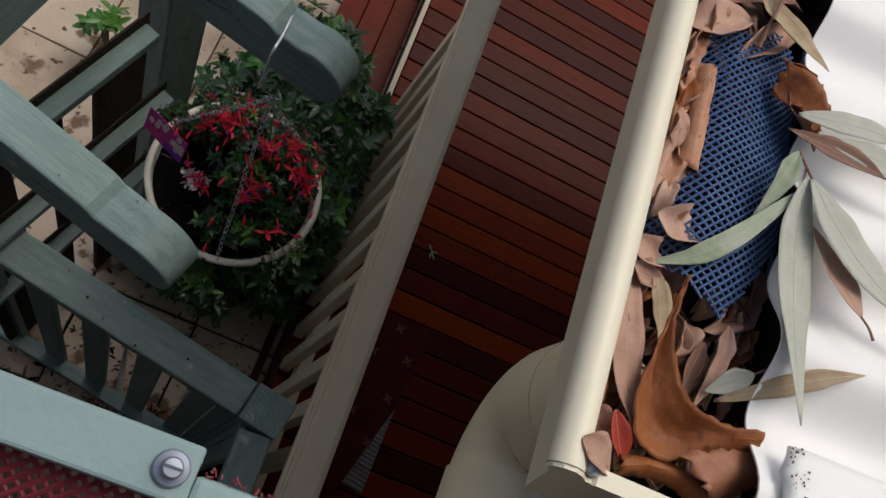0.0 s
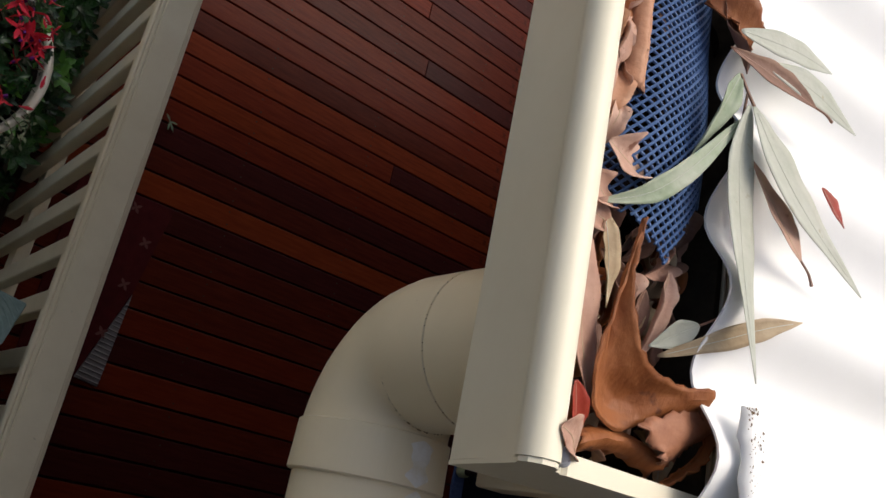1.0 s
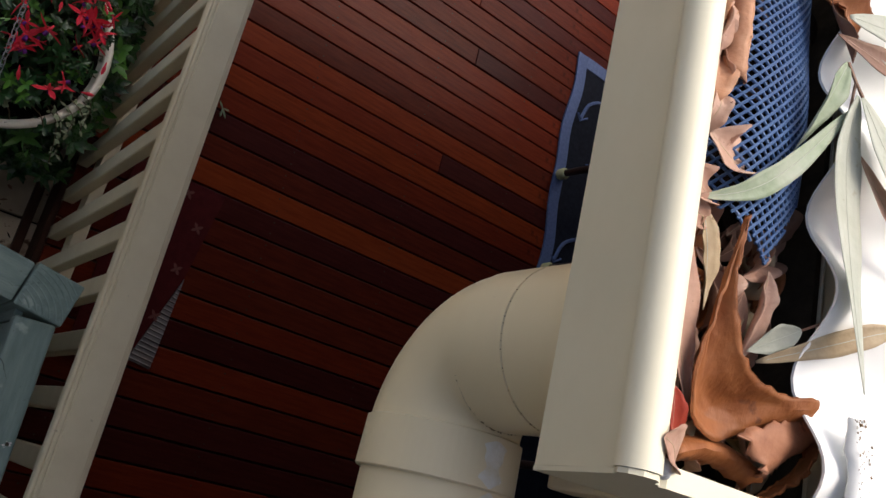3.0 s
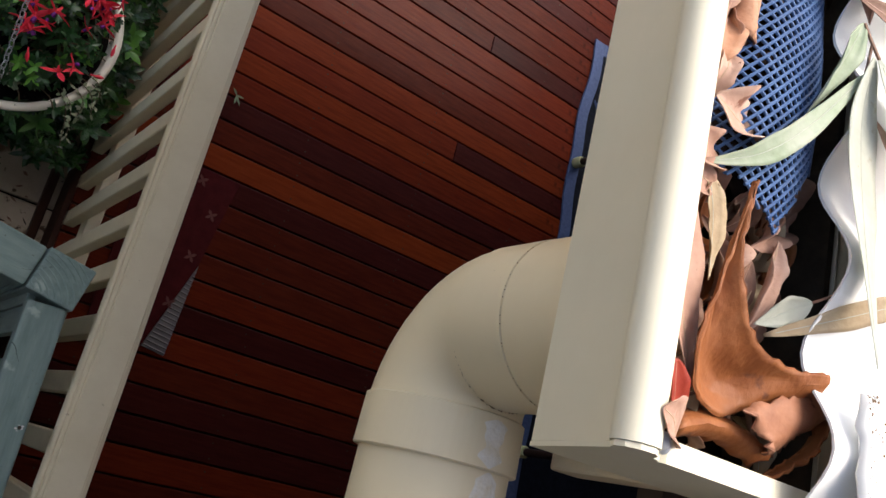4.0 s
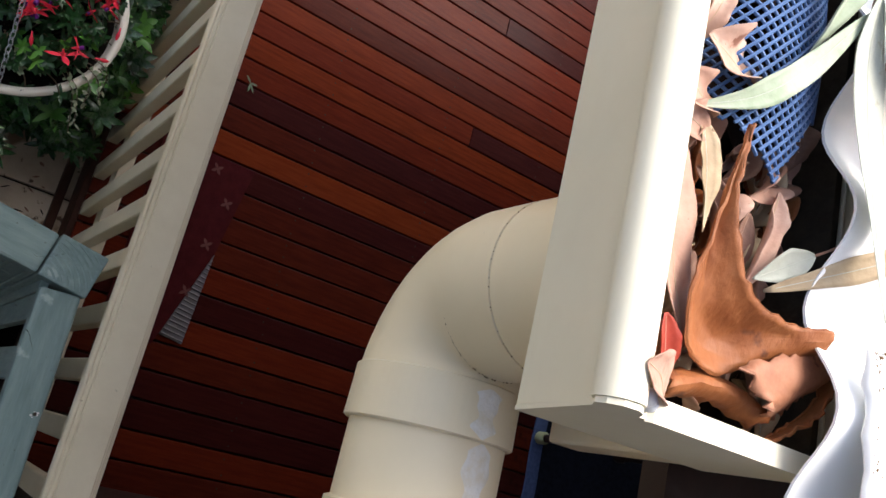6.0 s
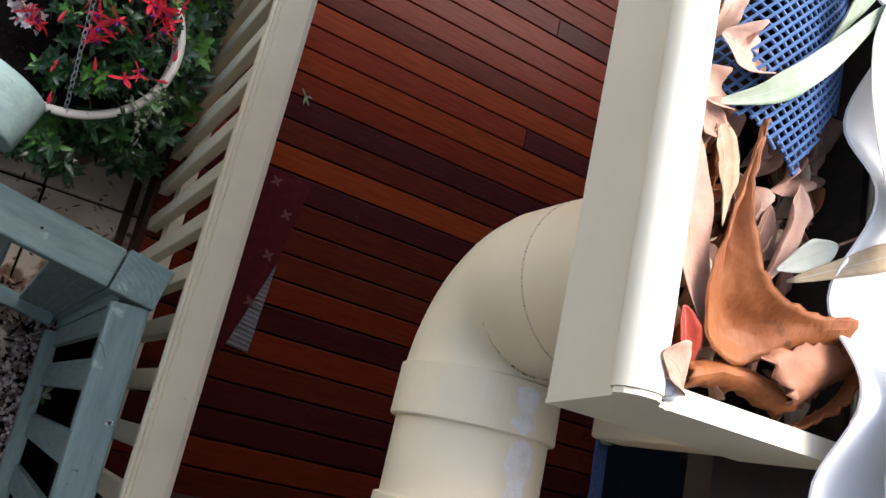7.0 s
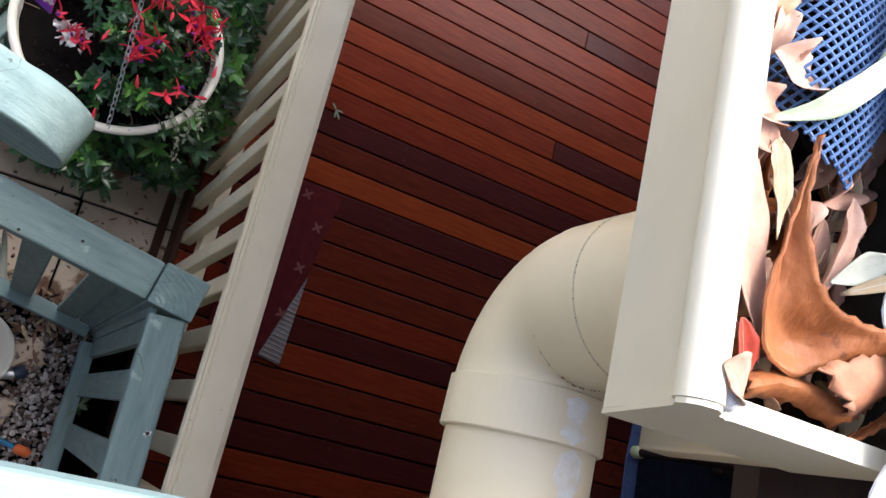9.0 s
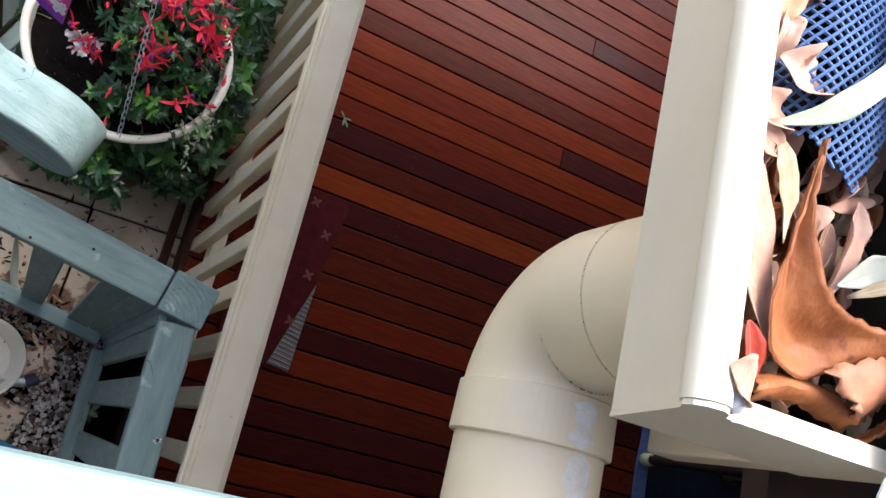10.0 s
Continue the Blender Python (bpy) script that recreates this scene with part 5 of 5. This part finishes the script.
for k in range(12):
    r = random.Random(300 + k)
    y = 0.145 + 0.0115 * k
    x = r.uniform(-0.004, 0.012)
    L = r.uniform(0.016, 0.034)
    gum_leaf("torn strip of dry leaf along the gutter's lip", [(x, y, 2.196 + r.uniform(0, .008)), (x + r.uniform(-.004, .006), y + L * .5, 2.203 + r.uniform(0, .005)), (x + r.uniform(-.004, .010), y + L, 2.198 + r.uniform(0, .008))],
             r.uniform(.006, .011), r.choice([GUMPINK, BARKTAN, BARK, GUMPINK]), r.uniform(.4, 1.1), r.uniform(-1.2, 1.2), wave=.25, lean=r.uniform(-.6, .6))


def bark_sheet(label, centre, nu=26, nv=14, rag=0.0012, thick=0.0009, seed=1, mt=None):
    """A sheet of peeled bark: centre(u, v) gives its place; its edges are torn."""
    r = random.Random(seed)
    bm = bmesh.new()
    g = []
    for i in range(nu + 1):
        u = i / nu
        row = []
        for j in range(nv + 1):
            v = j / nv
            p = Vector(centre(u, v))
            p += Vector((noise.noise(p * 160), noise.noise(p * 160 + Vector((7, 1, 3))), noise.noise(p * 160 + Vector((2, 9, 4))))) * 0.0009
            # long shallow ridges down the sheet
            p.z += 0.0005 * noise.noise(Vector((v * 11 + seed, u * 2.2, seed))) + 0.0003 * noise.noise(Vector((v * 26, u * 4, seed + 5)))
            if i in (0, nu) or j in (0, nv):
                p += Vector((r.uniform(-1, 1), r.uniform(-1, 1), r.uniform(-1, 1))) * rag
            row.append(bm.verts.new(p))
        g.append(row)
    for i in range(nu):
        for j in range(nv):
            bm.faces.new((g[i][j], g[i][j + 1], g[i + 1][j + 1], g[i + 1][j]))
    edges = [[v.co.copy() for v in row] for row in g]
    root = thing("bark_piece", label, "bark", "bark in the gutter")
    ob = part("sheet", bm, mt or BARK, root, smooth=True)
    sol = ob.modifiers.new("thickness", "SOLIDIFY")
    sol.thickness = thick
    for nm, j in (("torn_edge", 0), ("torn_edge", nv)):
        pts = [Vector(g_[j]) for g_ in edges]
        part(nm, tube(pts, [0.0003 + 0.0004 * r.random() for _ in pts], 5), mt or BARK, root, "ragged torn edge", smooth=True)
    return root


# the large cupped piece: a thin spike that widens into a curled bowl
EDGE_A = bez([(0.0230, 0.1120, 2.2140), (0.0190, 0.0820, 2.2100), (0.0165, 0.0620, 2.2070), (0.0160, 0.0440, 2.2030), (0.0240, 0.0290, 2.1990), (0.0400, 0.0245, 2.1985), (0.0600, 0.0330, 2.2000), (0.0800, 0.0400, 2.2040)], 49)
EDGE_B = bez([(0.0242, 0.1128, 2.2145), (0.0218, 0.0930, 2.2135), (0.0245, 0.0740, 2.2125), (0.0340, 0.0570, 2.2120), (0.0470, 0.0500, 2.2120), (0.0620, 0.0488, 2.2140), (0.0700, 0.0494, 2.2160), (0.0790, 0.0515, 2.2180)], 49)


def spike(u, v):
    i = u * 48
    k = min(int(i), 47)
    a = EDGE_A[k].lerp(EDGE_A[k + 1], i - k)
    b = EDGE_B[k].lerp(EDGE_B[k + 1], i - k)
    p = a.lerp(b, v)
    bow = (b - a).length * (0.22 * math.sin(math.pi * v) if u < 0.62 else 0.22 * math.sin(math.pi * v) * (1 - (u - 0.62) * 5))
    return p + Vector((0.1, 0.0, -1)) * bow * 1.4


bark_sheet("large orange-brown curl of peeled bark with a long spike", spike, 40, 16, 0.00045, seed=2)


def slab(u, v):
    a = Vector((0.044, 0.027, 2.2070)).lerp(Vector((0.093, 0.053, 2.2090)), v)
    b = Vector((0.074, 0.014, 2.1965)).lerp(Vector((0.104, 0.037, 2.1990)), v)
    return a.lerp(b, u) + Vector((0.001, -0.003, 0.006)) * math.sin(math.pi * min(1, u * 1.1))


bark_sheet("broken pinkish brown slab of curled bark", slab, 16, 16, 0.0016, seed=3, mt=BARKPINK)
bark_sheet("curled orange bark strip along the end cap", lambda u, v: (0.020 + 0.050 * u, 0.010 + 0.010 * v + 0.006 * math.sin(u * 3), 2.1900 + 0.007 * math.sin(v * 3.1) + 0.004 * u), 18, 8, 0.0010, seed=4)
bark_sheet("thin orange bark rim curling up to the roof edge", lambda u, v: (0.070 + 0.026 * math.sin(u * 1.5), 0.007 + 0.030 * u ** 1.4, 2.195 + 0.012 * u + 0.006 * v), 18, 5, 0.0010, seed=5)
bark_sheet("curled red-brown bark flake at the roof edge", lambda u, v: (0.052 + 0.030 * u, 0.268 - 0.020 * u - 0.024 * v, 2.218 + 0.010 * math.sin(u * 2.6) + 0.004 * math.sin(v * 5)), 14, 14, 0.0022, seed=6)


def rolled(label, p0, p1, r, turns, seed, mt):
    a0, a1 = Vector(p0), Vector(p1)
    d = (a1 - a0)
    s = d.cross(Vector((0, 0, 1))).normalized()
    n = s.cross(d).normalized()

    def f(u, v):
        a = v * turns * 2 * math.pi + 0.6
        rr = r * (0.62 + 0.38 * v) * (0.85 + 0.3 * u)
        return a0 + d * u + s * (math.cos(a) * rr) + n * (math.sin(a) * rr)
    bark_sheet(label, f, 18, 26, 0.0009, 0.0007, seed, mt)


rolled("rolled tube of tan bark lying on the mesh", (0.0135, 0.243, 2.2075), (0.0160, 0.176, 2.2030), 0.0062, 1.12, 8, BARKTAN)
rolled("rolled strip of pinkish bark by the gutter's lip", (0.004, 0.210, 2.2030), (-0.002, 0.150, 2.2000), 0.0042, 1.2, 9, GUMPINK)
rolled("small rolled bark strip by the gutter's lip", (-0.004, 0.060, 2.1950), (0.002, 0.030, 2.1920), 0.0036, 1.2, 10, BARK)
stick = thing("twig", "thin brown twig standing in the gutter", "twig", GG)
part("stem", tube(bez([(0.046, 0.335, 2.225), (0.041, 0.300, 2.222), (0.039, 0.272, 2.212)], 8), 0.0014, 6), GUMBROWN, stick)
sprig = thing("twig", "thin reddish stem joining three pale gum leaves", "twig", GG)
bm = tube(bez([(0.067, 0.206, 2.2270), (0.071, 0.197, 2.2290), (0.074, 0.190, 2.2310)], 6), 0.0008, 5)
tube([(0.071, 0.197, 2.2290), (0.072, 0.183, 2.2265)], 0.0007, 5, bm)
part("stem", bm, GUMBROWN, sprig)

for k in range(58):
    r = random.Random(500 + k)
    x, y, a, L = r.uniform(0.012, 0.090), r.uniform(0.028, 0.135), r.uniform(-1.0, 0.6), r.uniform(0.018, 0.034)
    gum_leaf("small curled dry leaf in the gutter litter", [(x, y, 2.168 + r.uniform(0, .016)), (x + L * .5 * math.sin(a), y - L * .5 * math.cos(a), 2.175 + r.uniform(0, .014)), (max(.008, min(.10, x + L * math.sin(a))), max(.006, y - L * math.cos(a)), 2.168 + r.uniform(0, .016))],
             r.uniform(.004, .009), r.choice([GUMPINK, GUMTAN, GUMBROWN, BARKTAN, BARK]), r.uniform(.6, 1.9), r.uniform(-1.8, 1.8), wave=.35, lean=r.uniform(-.9, .9))

# black layer painted for the shade under the leaves, then darkened litter
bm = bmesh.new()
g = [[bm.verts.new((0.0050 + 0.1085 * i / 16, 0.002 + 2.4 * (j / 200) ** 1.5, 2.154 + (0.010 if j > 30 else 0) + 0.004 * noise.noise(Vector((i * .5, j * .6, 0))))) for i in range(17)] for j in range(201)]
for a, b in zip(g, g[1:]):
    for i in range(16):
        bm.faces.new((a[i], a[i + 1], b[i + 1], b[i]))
tagged(part("leaf_mould", bm, DARKLEAF_SHADE, smooth=True), "black layer lining the gutter for the shade between the leaves", "leaf mould", kind="stuff")
rng = random.Random(31)
bm = bmesh.new()
for i in range(420):
    x, y = rng.uniform(0.002, 0.11), rng.uniform(0.0, 0.9)
    a = rng.uniform(0, 6.28)
    zt = 2.150 + 0.022 * rng.random() + (0.016 if y > 0.2 else 0)
    leaf_into(bm, Vector((x, y, zt)), Vector((math.cos(a) * .6, math.sin(a), rng.uniform(-.2, .2))), Vector((0, 0, 1)), rng.uniform(.015, .04), rng.uniform(.006, .012), 0.1, 0.3, rng.choice([0, 0, 0, 1]))
for v in bm.verts:
    v.co.x = min(0.112, max(0.0065, v.co.x))
    v.co.y = max(0.003, v.co.y)
tagged(part("leaf_litter", bm, [DARKLEAF_SHADE, GUMBROWN]), "rotted leaf litter in the bottom of the gutter, darkened for shade", "leaf litter", kind="stuff")

# ---- blue mesh guard ----
def mesh_place(u, v):
    """u along the gutter (metres from the tip), v round the arch (-1 to 1)."""
    a = v * 0.9
    return Vector((0.043 + 0.0511 * math.sin(a) + 0.012 * max(0, 0.05 - u) , 0.100 + u, 2.1850 + 0.034 * math.cos(a) - 0.0145 + 0.006 * min(1, u / 0.1) + 0.003 * math.sin(u * 30) - 0.016 * max(0, -v - 0.35)))


def mesh_inside(u, v):
    if u > 0.188 + 0.006 * math.sin(v * 5) or abs(v) > 1:
        return False
    if v < 0.2:
        return u > 0.002 + (0.2 - v) * 0.022
    return u > 0.004 + (v - 0.2) * 0.075


bm = bmesh.new()
CU, CV = 0.0054, 0.062
for fam in (1, -1):
    for k in range(-80, 130):
        run = []
        for i in range(0, 61):
            v = -1 + i / 30
            u = k * CU + fam * (v / CV) * CU * 0.5 + 0.008 * v
            if mesh_inside(u, v):
                run.append(mesh_place(u, v) + Vector((0, 0, 0.00015 * fam)))
            else:
                if len(run) > 1:
                    tube(run, 0.00078, 6, bm, cap=False)
                run = []
        if len(run) > 1:
            tube(run, 0.00078, 6, bm, cap=False)
guard = thing("gutter_guard", "curved blue plastic mesh guard in the gutter", "gutter guard")
part("mesh", bm, NYLON, guard, smooth=True)
for side in (1, -1):
    run = [mesh_place(u * 0.005 + 0.045, side * 0.995) for u in range(33)]
    part("edge_strand", tube(run, 0.0011, 6), NYLON, guard, "thicker strand along the cut edge", smooth=True)

# ---- deck boards, steps and pavers last ----
rng = random.Random(41)
# board tones, counted towards the steps
TONES = "1200120211103102323122" + "2111201102110201"


def seam_y(n):
    return 0.7364 + 0.0834 * (n - 7)


nails = bmesh.new()
for n in range(-20, 36):
    y0, y1 = seam_y(n - 0.5), seam_y(n + 0.5)
    tone = int(TONES[n + 4]) if 0 <= n + 4 < len(TONES) else rng.randint(0, 2)
    # a few boards are butt-jointed, with a darker second length
    cut = {13: 1.168, 19: 1.215, 5: 1.62, 9: 2.07, 22: 1.17, 1: 1.17}.get(n, 3.08)
    for xa, xb, tn in ((0.0, cut, tone), (cut + 0.0015, 3.08, 0 if n in (13, 19) else 1)):
        if xb - xa > 0.1:
            o = part("board", box(xa, xb, 0.0028, y1 - y0 - 0.0028, -0.019, 0.0, 0.0026, segs=2), DECKS[tn], deck)
            o.location = (0.130, y0, rng.uniform(-0.0008, 0.0008))
    for jx in (0.15, 0.60, 1.05, 1.50, 1.95, 2.40):
        for dy in (0.25, 0.75):
            disc(nails, 0.0030, 8, pose(0.130 + jx + rng.uniform(-.006, .006), y0 + (y1 - y0) * dy + rng.uniform(-.004, .004), 0.0014))
part("nail_heads", nails, GRIME_SHADE, deck, "small dark nail heads")
step = thing("step_tread", "red-brown timber step beside the deck", "step", kind="structure")
part("carcass", box(-0.160, 0.106, 1.44, 3.6, -0.18, -0.142), DECKEDGE, step)
bm0 = box(0, 0.0865, 1.435, 3.6, -0.140, -0.120, 0.002)
first = part("board", bm0, DECKS[2], step)
first.location.x = -0.166
for k in (1, 2):
    o = new("board", first.data)
    o.parent, o.location.x = step, -0.166 + 0.0905 * k
paving = thing("pavement", "pale sandstone pavers with dark joints", "paving", kind="structure")
edge = part("edging", box(0.070, 0.094, 0.22, 1.42, -0.18, -0.118, 0.003), DECKEDGE, paving, "grey timber edging")
PS = 0.34
bm0 = box(0.003, PS - 0.003, 0.003, PS - 0.003, -0.184, -0.150, 0.004)
first = part("paver", bm0, PAVER, paving)
used = False
for i in range(-9, 1):
    for j in range(-1, 12):
        x, y = -0.153 + PS * i, 0.522 + PS * j
        if y < 0.26 - 0.19 * x - 0.10 - (0.0 if x > -1.6 else 9) or x > 0.13:
            if not (y + PS > 0.30 - 0.19 * x):
                continue
        o = first if not used else new("paver", first.data)
        used = True
        o.parent = paving
        o.location = (x, y, rng.uniform(-0.003, 0.002))
        o.rotation_euler = (rng.uniform(-.006, .006), rng.uniform(-.006, .006), rng.uniform(-.01, .01))
